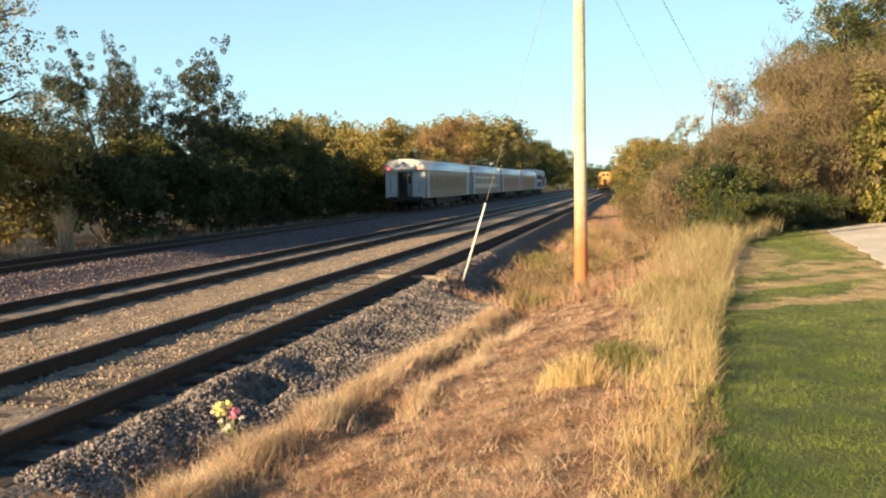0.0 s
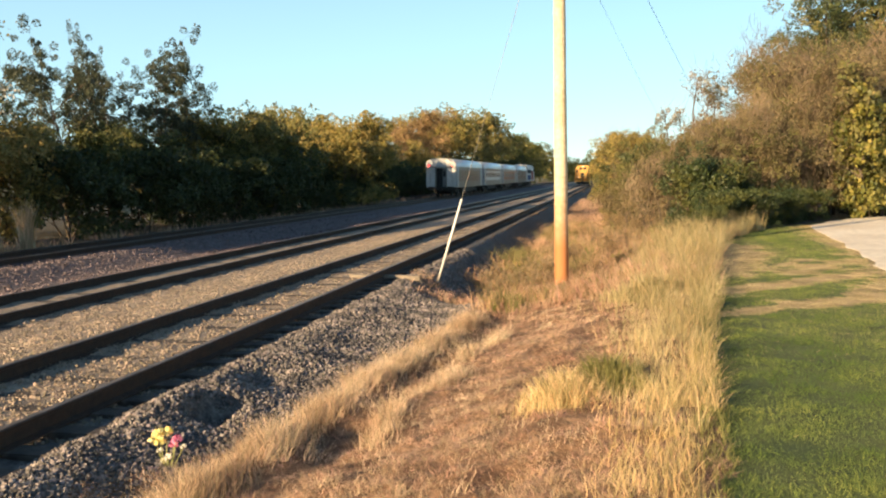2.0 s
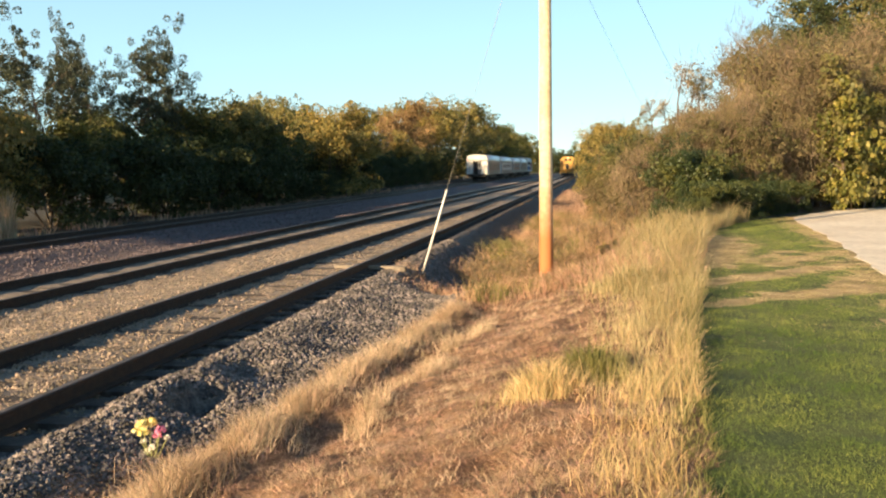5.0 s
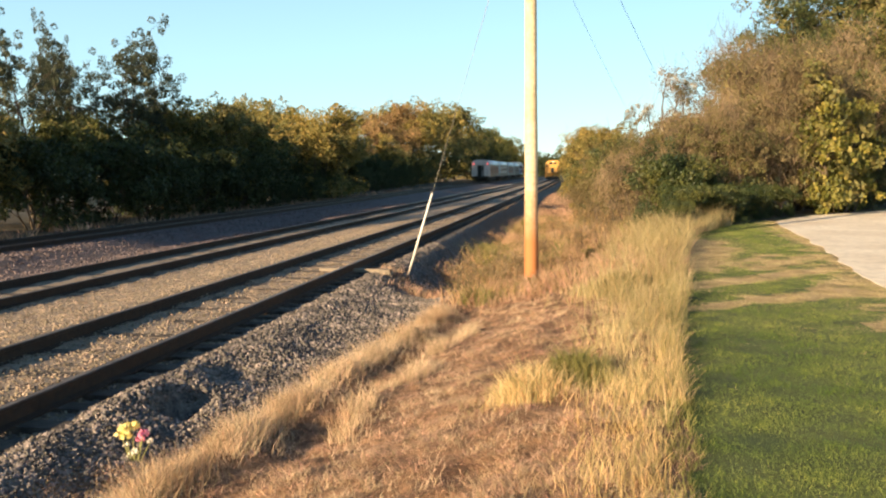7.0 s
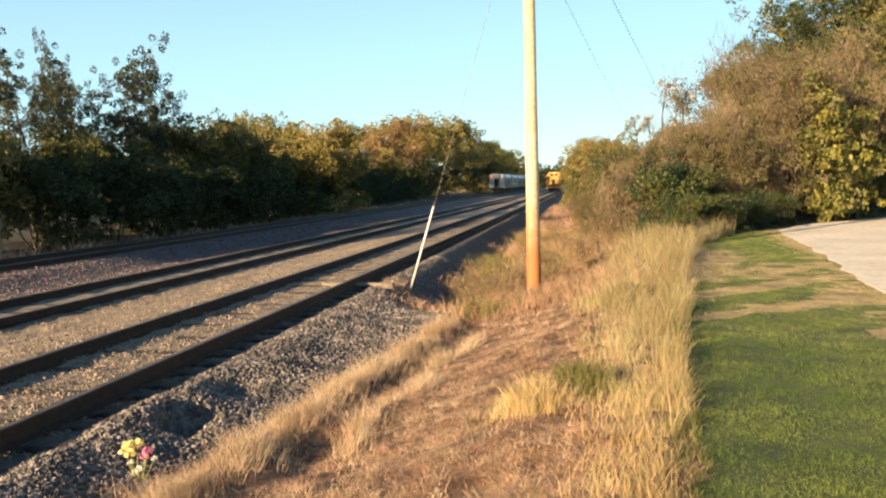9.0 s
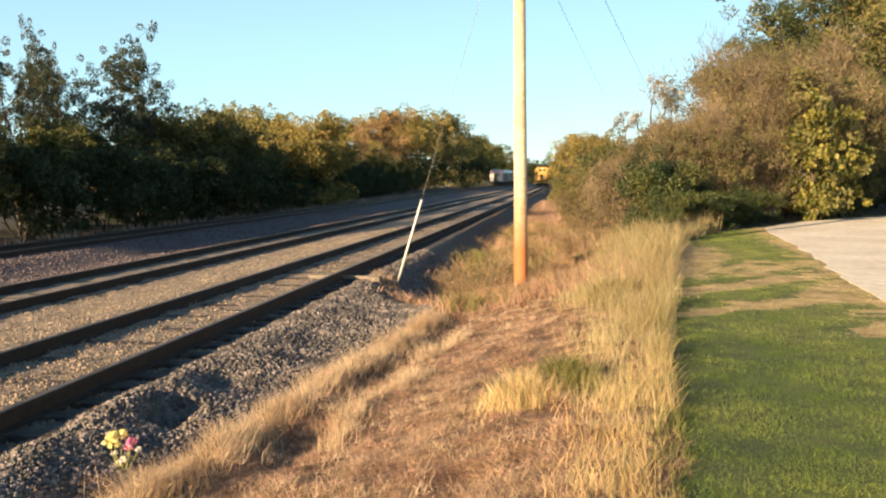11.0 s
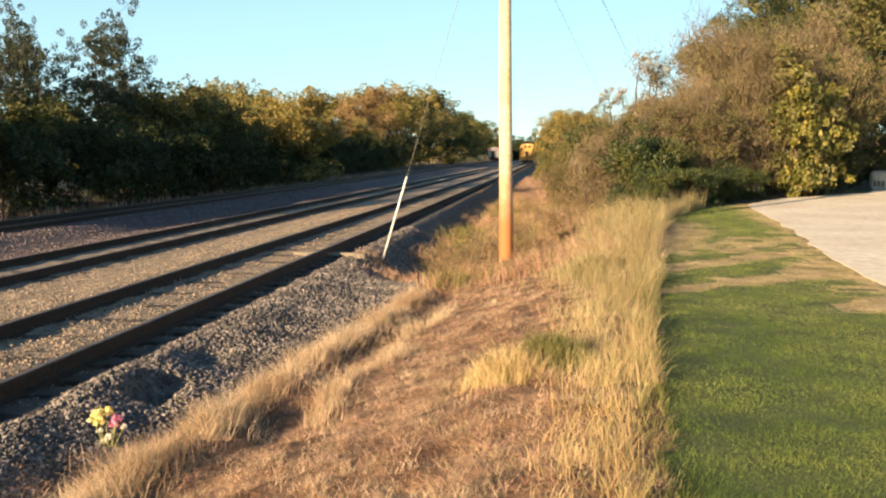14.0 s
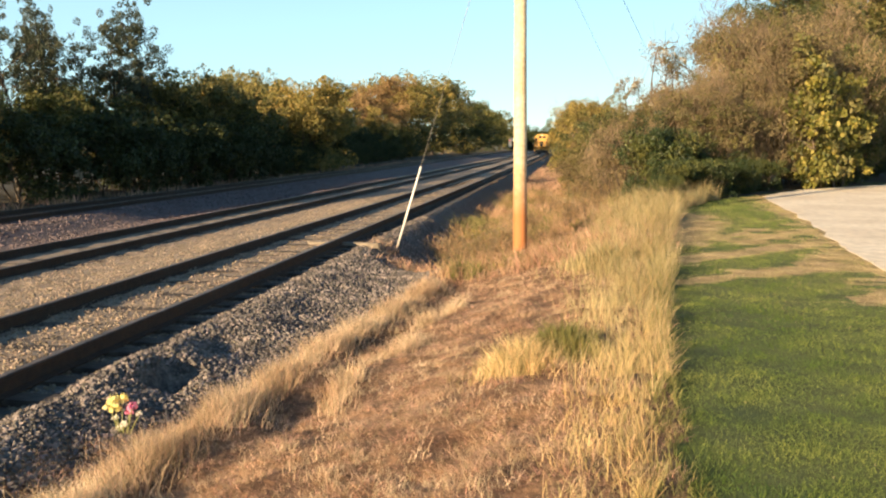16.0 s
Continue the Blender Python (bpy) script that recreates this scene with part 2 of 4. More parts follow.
def part(name, bm, mat, parent, label="", smooth=False):
    me = bpy.data.meshes.new(name)
    bm.to_mesh(me)
    bm.free()
    me.materials.append(mat)
    if smooth:
        me.polygons.foreach_set("use_smooth", np.ones(len(me.polygons), dtype=bool))
    ob = new(name, me)
    ob.parent = parent
    if label:
        ob["label"] = label
    return ob


def box(bm, size, at, turn=None, bevel=0.0):
    made = bmesh.ops.create_cube(bm, size=1.0)["verts"]
    m = Matrix.Translation(at) @ (turn or Matrix()) @ Matrix.Diagonal((*size, 1))
    bmesh.ops.transform(bm, matrix=m, verts=made)
    if bevel:
        edges = list({e for v in made for e in v.link_edges})
        bmesh.ops.bevel(bm, geom=edges, offset=bevel, segments=2, affect="EDGES")
    return bm


def boxed(size, at, turn=None, bevel=0.0):
    return box(bmesh.new(), size, at, turn, bevel)


def rod(bm, a, b, r1, r2, n=8):
    a, b = Vector(a), Vector(b)
    d = b - a
    made = bmesh.ops.create_cone(bm, cap_ends=True, segments=n, radius1=r1, radius2=r2, depth=d.length)["verts"]
    bmesh.ops.transform(bm, matrix=Matrix.Translation((a + b) / 2) @ d.to_track_quat("Z", "Y").to_matrix().to_4x4(), verts=made)
    return bm


def extrude_profile(pts, y0, y1, caps=True):
    """A closed profile of (x, z) points drawn out along y."""
    bm = bmesh.new()
    a = [bm.verts.new((x, y0, z)) for x, z in pts]
    b = [bm.verts.new((x, y1, z)) for x, z in pts]
    n = len(pts)
    for i in range(n):
        bm.faces.new((a[i], a[(i + 1) % n], b[(i + 1) % n], b[i]))
    if caps:
        bm.faces.new(a[::-1])
        bm.faces.new(b)
    bmesh.ops.recalc_face_normals(bm, faces=bm.faces)
    return bm


def smoothstep(a, b, v):
    s = np.clip((v - a) / (b - a), 0, 1)
    return s * s * (3 - 2 * s)


def ripple(x, y, size, seed=0.0):
    """Cheap smooth unevenness between -1 and 1."""
    return (np.sin(x / size * 2.1 + 1.3 * np.sin(y / size * 1.7 + seed) + seed) + np.sin(y / size * 2.6 + 1.1 * np.sin(x / size * 1.9 - seed) + 2 * seed)) / 2


# ---- the lie of the land ----
NEAR, MIDDLE, FAR = -5.2, -10.3, -16.3      # centres of the three tracks
RAIL_NEAR, RAIL_MIDDLE, RAIL_FAR = -0.2, -0.45, -0.4


def lawn_edge(y):
    return np.interp(y, [-10, 0, 4.3, 8.3, 12, 16.6, 22.7, 27, 60], [-0.4, 0.2, 0.62, 0.93, 1.3, 1.8, 2.8, 4.4, 9])


def grass_foot(y):
    """Where the gravel gives way to the dry grass."""
    return np.interp(y, [-10, 5, 6.3, 8, 10, 12.5, 16, 22, 40, 90], [-3.3, -3.05, -2.88, -2.75, -2.5, -2.2, -2.5, -2.7, -2.9, -3.0])


def thicket_edge(x):
    """Where the lawn and the driveway end against the shrubs."""
    return np.interp(x, [-5, 2.0, 2.47, 3.47, 4.93, 6.08, 7.15, 8.39, 10.66, 12.78, 15, 22, 40], [40, 21.0, 21.8, 24.6, 27.8, 29.6, 31.3, 33.3, 35.7, 38.2, 44, 48, 52])


def rim_x(y):
    """The driveway's edge along the lawn."""
    return np.interp(y, [9, 12.1, 14.5, 16.1, 18.9, 22.8, 26.1, 28.6], [3.95, 4.11, 4.36, 4.56, 5.0, 5.45, 5.78, 6.1])


def lawn_wear(x, y):
    """How far the mown grass is dried out: a patch by the tall grass, a few streaks and the driveway's edge."""
    worn = 1.0 * np.exp(-((x - lawn_edge(y) - 0.3) / 0.8) ** 2 - ((y - 18.0) / 3.4) ** 2)
    for (ax, ay), (bx, by), wide, amount in (((1.5, 12.6), (4.6, 15.6), 0.32, 0.8), ((2.3, 11.4), (4.4, 12.6), 0.42, 0.65), ((1.4, 10.6), (2.7, 11.9), 0.25, 0.5), ((2.9, 15.2), (4.6, 17.4), 0.45, 0.6),
                                             ((2.2, 14.6), (3.6, 17.5), 0.3, 0.45), ((3.2, 9.6), (4.4, 10.9), 0.35, 0.65), ((3.4, 12.4), (4.6, 15.0), 0.4, 0.55)):
        ux, uy = bx - ax, by - ay
        s = np.clip(((x - ax) * ux + (y - ay) * uy) / (ux * ux + uy * uy), 0, 1)
        worn = np.maximum(worn, amount * np.exp(-(np.hypot(x - ax - s * ux, y - ay - s * uy) / wide) ** 2))
    worn = np.maximum(worn, 0.6 * np.exp(-np.clip(rim_x(y) - x, 0, 9) / 0.6) * (y > 9))
    return 1.2 * worn + 0.08 + 0.16 * ripple(x, y, 0.55, 0.4) + 0.12 * ripple(x, y, 0.19, 2.4) - 0.22 * (y < 8)


def soil_edge(y):
    """Thin brown soil and straw creep out over the gravel close by."""
    return grass_foot(y) - np.interp(y, [4, 6, 7.6], [0.55, 0.4, 0.0])


def ground_z(x, y):
    x, y = np.broadcast_arrays(np.asarray(x, float), np.asarray(y, float))
    e = lawn_edge(y)
    g = grass_foot(y)
    deep = smoothstep(14.5, 17.5, y)
    foot = -0.6 - 0.4 * deep
    z = np.full(x.shape, 0.0)
    # the dip right of the near rail is added to widen its shadow
    knots = [(-40, -0.5), (-22, -0.5), (-20, -0.75), (-18.6, -0.57), (-14.4, -0.56), (-13.2, -0.78), (-12.2, -0.72), (-11.5, -0.615), (-8.6, -0.615),
             (-7.9, -0.55), (-7.0, -0.42), (-6.6, -0.366), (-4.56, -0.366), (-4.36, -0.41), (-4.1, -0.4), (-3.96, -0.366)]
    kx, kz = np.array(knots).T
    z = np.where(x < -3.95, np.interp(x, kx, kz), z)
    s = np.clip((x + 3.95) / np.maximum(g + 3.95, 0.2), 0, 1)
    z = np.where((x >= -3.95) & (x < g), -0.366 + (foot + 0.366) * smoothstep(0, 1, s), z)
    s = np.clip((x - g) / np.maximum(e - g, 0.2), 0, 1)
    z = np.where((x >= g) & (x < e), foot + (0 - foot) * (0.25 * s + 0.75 * smoothstep(0, 1, s)), z)
    # a scooped hole and lumps in the gravel shoulder
    lump = smoothstep(-4.1, -3.7, x) * (1 - smoothstep(g - 0.1, g + 0.3, x))
    z = z + lump * (0.03 * ripple(x, y, 0.75, 0.4) + 0.015 * ripple(x, y, 0.31, 1.4))
    z = z - 0.13 * np.exp(-((x + 3.6) / 0.2) ** 2 - ((y - 8.7) / 0.35) ** 2)
    z = z - 0.27 * np.exp(-((x + 3.52) / 0.17) ** 4 - ((y - 7.35) / 0.3) ** 4) + 0.05 * np.exp(-((x + 3.88) / 0.17) ** 2 - ((y - 7.2) / 0.6) ** 2)
    # the grassy bank is uneven
    bank = smoothstep(g, g + 0.4, x) * (1 - smoothstep(e - 0.4, e + 0.2, x))
    z = z + bank * (0.05 * ripple(x, y, 0.9, 1.7) + 0.045 * ripple(x, y, 0.33, 0.3) * ripple(x, y, 0.5, 2.3) + 0.028 * ripple(x, y, 0.16, 0.9))
    z = z + (0.075 * np.exp(-((x - g - 0.25) / 0.24) ** 2) - 0.05 * np.exp(-((x - g - 0.72 - 0.12 * ripple(x, y, 1.1, 0.4)) / 0.16) ** 2) * np.clip(0.45 + 0.8 * ripple(x, y, 0.7, 1.9), 0, 1)) * (1 - deep) * (0.8 + 0.2 * ripple(x, y, 0.8, 0.2))
    z = z + 0.018 * (x < -3.95) * ripple(x, y, 0.4, 1.2)
    z = z + 0.004 * smoothstep(e, e + 1, x) * ripple(x, y, 2.5, 0.9)
    return z


def surface_kind(x, y):
    """0 grey ballast, 1 weathered ballast, 2 purple ballast, 3 dry soil, 4 lawn, 5 far field, 6 leaf ground darkened as
    shade, 7 worn turf, 8 oily ballast darkened as shade.
    """
    wob = 0.12 * ripple(x, y, 0.6, 2.0)
    k = np.full(x.shape, 0)
    # darker ballast kept right of -4.5 to deepen the near rail's shadow
    k = np.where(x < -4.5, 1, k)
    k = np.where(x + wob < -11.6, 2, k)
    # main line strip: oil plus shade put into the ballast colour
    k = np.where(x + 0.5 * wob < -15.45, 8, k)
    # below the trackside trees the shade is in the ground colour
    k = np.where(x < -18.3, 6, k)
    k = np.where(x + wob > soil_edge(y), 3, k)
    k = np.where(x > lawn_edge(y) + 0.5 * wob, 4, k)
    k = np.where((k == 4) & (y < 31) & (x < 6.5) & (lawn_wear(x, y) > 0.5), 7, k)
    # same shade-darkened ground under the thicket
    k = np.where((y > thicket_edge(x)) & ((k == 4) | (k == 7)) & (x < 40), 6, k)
    k = np.where((np.abs(x) > 60) | (y > 320) | (y < -60), 5, k)
    return k


def graded(stops):
    out = []
    for a, b, step in stops:
        out += list(np.arange(a, b, step))
    return np.array(out + [stops[-1][1]])


def build_ground():
    xs = graded([(-3000, -200, 400), (-200, -40, 20), (-40, -19, 1.5), (-19, -11.5, 0.35), (-11.5, -4.4, 0.25), (-4.4, 3.4, 0.1), (3.4, 12, 0.5), (12, 40, 4), (40, 200, 20), (200, 3000, 400)])
    ys = graded([(-3000, -100, 400), (-100, -4, 12), (-4, 4, 0.5), (4, 18, 0.14), (18, 40, 0.5), (40, 120, 4), (120, 400, 20), (400, 3000, 300)])
    gx, gy = np.meshgrid(xs, ys, indexing="ij")
    v = np.stack([gx, gy, ground_z(gx, gy)], -1).reshape(-1, 3)
    ny = len(ys)
    i, j = np.meshgrid(np.arange(len(xs) - 1), np.arange(ny - 1), indexing="ij")
    a = (i * ny + j).ravel()
    f = np.stack([a, a + ny, a + ny + 1, a + 1], -1)
    c = v[f].mean(1)
    me = mesh_of("ground", v, f, [M[k] for k in ("ballast", "old_ballast", "purple_ballast", "soil", "lawn_soil", "far_field", "shaded_litter", "worn_turf", "shaded_ballast")], surface_kind(c[:, 0], c[:, 1]), True)
    tagged(new("ground", me), "uneven ground of railway ballast, dry grass bank and mown lawn", "ground", kind="structure")


build_ground()


def build_driveway():
    """A pale slab whose rim bends along the lawn and the shrubs."""
    rim = [(3.95, 9.0), (4.11, 12.1), (4.36, 14.5), (4.56, 16.1), (5.0, 18.9), (5.45, 22.8), (5.78, 26.1), (6.1, 28.6), (7.15, 31.0), (8.39, 33.0), (10.66, 35.4), (12.78, 37.7), (15.2, 43.4), (22, 47), (40, 51), (40, 9.0)]
    fine = []
    for (ax, ay), (bx, by) in zip(rim, rim[1:]):
        n = max(1, int(math.hypot(bx - ax, by - ay) / 0.35)) if bx < 23 and ax < 23 else 1
        for k in range(n):
            w = 0.03 * math.sin(7.3 * (ay + k)) + random.uniform(-0.05, 0.05) if k else 0
            fine.append((ax + (bx - ax) * k / n + w, ay + (by - ay) * k / n))
    fine.append(rim[-1])
    bm = bmesh.new()
    low = [bm.verts.new((x, y, -0.08)) for x, y in fine]
    top = [bm.verts.new((x, y, 0.008)) for x, y in fine]
    bm.faces.new(top)
    for i in range(len(fine)):
        j = (i + 1) % len(fine)
        bm.faces.new((low[i], low[j], top[j], top[i]))
    bmesh.ops.triangulate(bm, faces=[f for f in bm.faces if len(f.verts) > 4])
    bmesh.ops.recalc_face_normals(bm, faces=bm.faces)
    ob = part("driveway", bm, M["concrete"], None)
    tagged(ob, "pale sunlit concrete driveway with a worn ragged edge", "driveway", kind="structure")


build_driveway()

# ---- the railway ----
RAIL_PROFILE = [(-0.07, 0), (0.07, 0), (0.07, 0.012), (0.012, 0.03), (0.01, 0.125), (0.036, 0.137), (0.037, 0.162), (0.028, 0.17), (-0.028, 0.17), (-0.037, 0.162), (-0.036, 0.137), (-0.01, 0.125), (-0.012, 0.03), (-0.07, 0.012)]
tie_mesh = None


def build_track(center, rail_top, label, swing=0.0):
    global tie_mesh
    track = tagged(new("railway_track"), label, "railway track", "railway tracks")
    track.location = (center, 0, rail_top - 0.17)
    track.rotation_euler = (0, 0, -swing)
    for side in (-0.754, 0.754):
        bm = extrude_profile([(side + x, z) for x, z in RAIL_PROFILE], -20, 420)
        part("rail", bm, M["rail"], track)
        bm = extrude_profile([(side - 0.03, 0.1665), (side + 0.03, 0.1665), (side + 0.027, 0.1735), (side - 0.027, 0.1735)], -20, 420)
        part("rail_head", bm, M["rail_head"], track, "worn rusty rail head")
    if tie_mesh is None:
        bm = boxed((2.6, 0.23, 0.18), (0, 0, -0.085), bevel=0.012)
        tie_mesh = bpy.data.meshes.new("tie")
        bm.to_mesh(tie_mesh)
        bm.free()
        tie_mesh.materials.append(M["tie"])
    r = random.Random(int(center * 100))
    for k in range(120):
        ob = new("tie", tie_mesh)
        ob.parent = track
        ob.location = (r.uniform(-0.05, 0.05), 1.0 + k * 0.53 + r.uniform(-0.03, 0.03), r.uniform(-0.012, 0.004))
        ob.rotation_euler = (0, 0, r.uniform(-0.012, 0.012))
    bm = bmesh.new()
    for k in range(240):
        box(bm, (2.6, 0.23, 0.18), (0, 64.6 + k * 0.56, -0.09))
    ob = part("far_ties", bm, M["tie"], track)
    ob["kind"] = "stuff"
    return track


build_track(NEAR, RAIL_NEAR, "rusty siding track on weathered ties beside the grass bank", 0.003)
build_track(MIDDLE, RAIL_MIDDLE, "middle railway track on pale weathered ballast", 0.012)
build_track(FAR, RAIL_FAR, "main line track on dark purple ballast below the trees")


def build_switch_tie():
    ob = part("switch_tie", boxed((1.5, 0.17, 0.14), (0, 0, 0), bevel=0.015), M["tie_pale"], None)
    ob.matrix_world = pose(-4.35, 17.0, -0.375, 0, 0, -6)
    tagged(ob, "long pale timber lying out beyond the rail end", "railway tie")


build_switch_tie()


def stones(name, label, mat, xs, ys, count, size, density=None):
    """Loose broken stones: squashed octahedra, each turned its own way, half sunk in the ground."""
    x = rng.uniform(*xs, count * 3)
    y = ys[0] * (ys[1] / ys[0]) ** rng.uniform(0, 1, count * 3)
    keep = np.ones(len(x), bool) if density is None else density(x, y)
    x, y = x[keep][:count], y[keep][:count]
    n = len(x)
    s = rng.uniform(*size, n)
    base = np.array([[1, 0, 0], [-1, 0, 0], [0, 1, 0], [0, -1, 0], [0, 0, 1], [0, 0, -1]], float)
    v = base[None] * (s[:, None] * rng.uniform(0.5, 1.1, (n, 3)))[:, None, :] + rng.normal(0, 0.18, (n, 6, 3)) * s[:, None, None]
    q = rng.normal(size=(n, 4))
    q /= np.linalg.norm(q, axis=1)[:, None]
    w, a, b, c = q.T
    rot = np.stack([np.stack([1 - 2 * (b * b + c * c), 2 * (a * b - w * c), 2 * (a * c + w * b)], -1), np.stack([2 * (a * b + w * c), 1 - 2 * (a * a + c * c), 2 * (b * c - w * a)], -1),
                    np.stack([2 * (a * c - w * b), 2 * (b * c + w * a), 1 - 2 * (a * a + b * b)], -1)], 1)
    v = np.einsum("nij,nkj->nki", rot, v)
    v += np.stack([x, y, ground_z(x, y) + 0.25 * s], -1)[:, None, :]
    tri = np.array([[0, 2, 4], [2, 1, 4], [1, 3, 4], [3, 0, 4], [2, 0, 5], [1, 2, 5], [3, 1, 5], [0, 3, 5]])
    f = (np.arange(n)[:, None, None] * 6 + tri[None]).reshape(-1, 3)
    tagged(new(name, mesh_of(name, v.reshape(-1, 3), f, [mat])), label, "ballast", kind="stuff")


stones("ballast_stones", "loose grey and tan ballast stones on the shoulder", M["stone"], (-4.1, -2.0), (4.2, 24), 30000, (0.009, 0.028), lambda x, y: x < soil_edge(y) + 0.12 + 0.25 * rng.uniform(0, 1, len(x)) ** 2)
stones("track_stones", "weathered tan ballast between the rails", M["stone_tan"], (-9.3, -4.0), (6, 36), 26000, (0.01, 0.026))
stones("purple_stones", "dark purple ballast on the main line bank", M["stone_purple"], (-15.3, -11.2), (11, 60), 9000, (0.02, 0.05))


# ---- grass ----
def blades(name, label, mat, x, y, height, width, lean, bend=0.5, segments=2, category="grass"):
    """Grass blades as tapered strips; lean is a pair of how far and in which way the tips hang over."""
    n = len(x)
    z = ground_z(x, y)
    turn = rng.uniform(0, 2 * np.pi, n)
    side = np.stack([np.cos(turn), np.sin(turn), np.zeros(n)], -1) * (width / 2)[:, None]
    way = rng.uniform(0, 2 * np.pi, n)
    tip = np.stack([np.cos(way), np.sin(way), np.zeros(n)], -1) * (lean * height)[:, None]
    root = np.stack([x, y, z - 0.01], -1)
    rows = []
    for k in range(segments):
        s = k / segments
        c = root + tip * (s ** (1 + bend))[..., None] if np.ndim(s) else root + tip * s ** (1 + bend)
        c = c + np.array([0, 0, 1.0]) * (height * s)[:, None]
        rows += [c - side * (1 - 0.6 * s), c + side * (1 - 0.6 * s)]
    rows.append(root + tip + np.array([0, 0, 1.0]) * (height * (1 - 0.25 * lean))[:, None])
    v = np.stack(rows, 1)
    per = v.shape[1]
    tris = []
    for k in range(segments - 1):
        a = 2 * k
        tris += [[a, a + 1, a + 3], [a, a + 3, a + 2]]
    a = 2 * (segments - 1)
    tris.append([a, a + 1, a + 2])
    f = (np.arange(n)[:, None, None] * per + np.array(tris)[None]).reshape(-1, 3)
    return tagged(new(name, mesh_of(name, v.reshape(-1, 3), f, [mat])), label, category, kind="stuff")


def scatter(count, xs, ys, keep, power=1.0):
    x = rng.uniform(*xs, count)
    y = ys[0] * (ys[1] / ys[0]) ** (rng.uniform(0, 1, count) ** power)
    k = keep(x, y)
    return x[k], y[k]


def build_grass():
    # cut straw lying all over the bank
    x, y = scatter(480000, (-3.9, 3.6), (3.2, 30), lambda x, y: (surface_kind(x, y) == 3) & (x > -4))
    n = len(x)
    h = rng.uniform(0.01, 0.07, n) * (1 + 0.6 * ripple(x, y, 0.22, 0.8))
    blades("cut_dry_grass", "short brown cut grass lying on the bank", M["straw"], x, y, h, rng.uniform(0.0032, 0.0075, n) * np.interp(y, [4, 20], [0.9, 2.2]), rng.uniform(0.04, 0.16, n) / h, segments=1)
    # loose tufts on the bank
    tx, ty = scatter(800, (-3.0, 1.6), (3.4, 22), lambda x, y: (x > grass_foot(y) + 0.5) & (x < lawn_edge(y) - 0.3))
    x, y = np.repeat(tx, 40) + rng.normal(0, 0.05, len(tx) * 40), np.repeat(ty, 40) + rng.normal(0, 0.05, len(tx) * 40)
    n = len(x)
    blades("dry_grass_tufts", "small dry grass tufts left on the cut bank", M["dry_grass"], x, y, rng.uniform(0.03, 0.13, n), rng.uniform(0.002, 0.0045, n), rng.uniform(0.3, 1.6, n), segments=2)
    # the shaggy line along the gravel
    def shaggy(x, y):
        d = x - grass_foot(y)
        dens = np.exp(-((d - 0.2) / 0.19) ** 2) + 0.8 * np.exp(-((d - 0.95 - 0.1 * ripple(x, y, 0.9, 0.3)) / 0.12) ** 2) * (y > 6.5) * (y < 12) * np.clip(0.5 + 1.6 * ripple(x, y, 0.55, 2.6), 0.05, 1)
        return (rng.uniform(0, 1, len(x)) < dens * (0.65 + 0.35 * ripple(x, y, 0.5, 3.0))) & (y < 13.5)
    x, y = scatter(230000, (-3.6, -1.2), (3.6, 14), shaggy)
    n = len(x)
    blades("shaggy_dry_grass", "uncut straw-coloured grass along the gravel edge", M["dry_grass"], x, y, rng.uniform(0.1, 0.33, n) * (0.8 + 0.3 * ripple(x, y, 0.45, 0.7)), rng.uniform(0.003, 0.006, n), rng.uniform(0.25, 1.1, n), segments=2)
    # tall seeding grass beside the lawn
    def tall(x, y):
        d = lawn_edge(y) - x
        w = np.interp(y, [3, 6, 10, 20, 27], [0.42, 0.6, 0.8, 1.4, 2.2])
        clump = np.clip(0.3 + 0.8 * ripple(x, y, 0.24, 1.1) * ripple(x, y, 0.6, 0.2) + 0.55 * ripple(x, y, 0.14, 2.0), 0.02, 1)
        back = np.interp(y, [3, 5, 8, 12], [0.36, 0.24, 0.06, -0.05])
        return (d > back - 0.1 * (1 + ripple(x, y, 0.23, 0.5))) & (rng.uniform(0, 1, len(x)) < np.exp(-(d / w) ** 4) * clump)
    x, y = scatter(640000, (-2.4, 4.5), (3.2, 29), tall)
    n = len(x)
    h = (0.1 + 0.42 * rng.uniform(0, 1, n) ** 1.3) * (0.75 + 0.25 * ripple(x, y, 0.7, 2.2) + 0.3 * ripple(x, y, 0.21, 1.2)) * np.interp(y, [3, 5, 8, 12, 19, 26], [0.6, 0.75, 0.95, 1.1, 1.75, 1.75]) * (1 + 0.1 * np.exp(-((lawn_edge(y) - x) / 0.3) ** 2) * (y < 11))
    near = y + rng.normal(0, 1.2, n) < 7.5
    for name, label, mat, k in (("tall_golden_grass", "tall golden dry grass at the lawn's edge", "tall_grass", near), ("tall_seed_grass", "feathery olive tan seeding grass between bank and lawn", "feather_grass", ~near)):
        m = int(k.sum())
        blades(name, label, M[mat], x[k], y[k], h[k], rng.uniform(0.002, 0.005, m) * np.interp(y[k], [4, 10, 25], [0.9, 1.2, 2.7]), rng.uniform(0.12, 1.0, m), segments=3)
    x, y = scatter(110000, (-1.0, 4.5), (3.2, 27), lambda x, y: np.abs(lawn_edge(y) - x - 0.05) < 0.1 + 0.08 * ripple(x, y, 0.4, 0.1))
    n = len(x)
    blades("edge_grass", "rough uncut green and tan grass along the lawn's edge", M["green_grass"], x, y, rng.uniform(0.08, 0.3, n) * (0.8 + 0.3 * ripple(x, y, 0.3, 0.6)) * np.interp(y, [4, 7, 10], [0.45, 0.7, 1.0]), rng.uniform(0.003, 0.007, n) * np.interp(y, [4, 20], [1, 2.5]), rng.uniform(0.2, 0.9, n), segments=2)
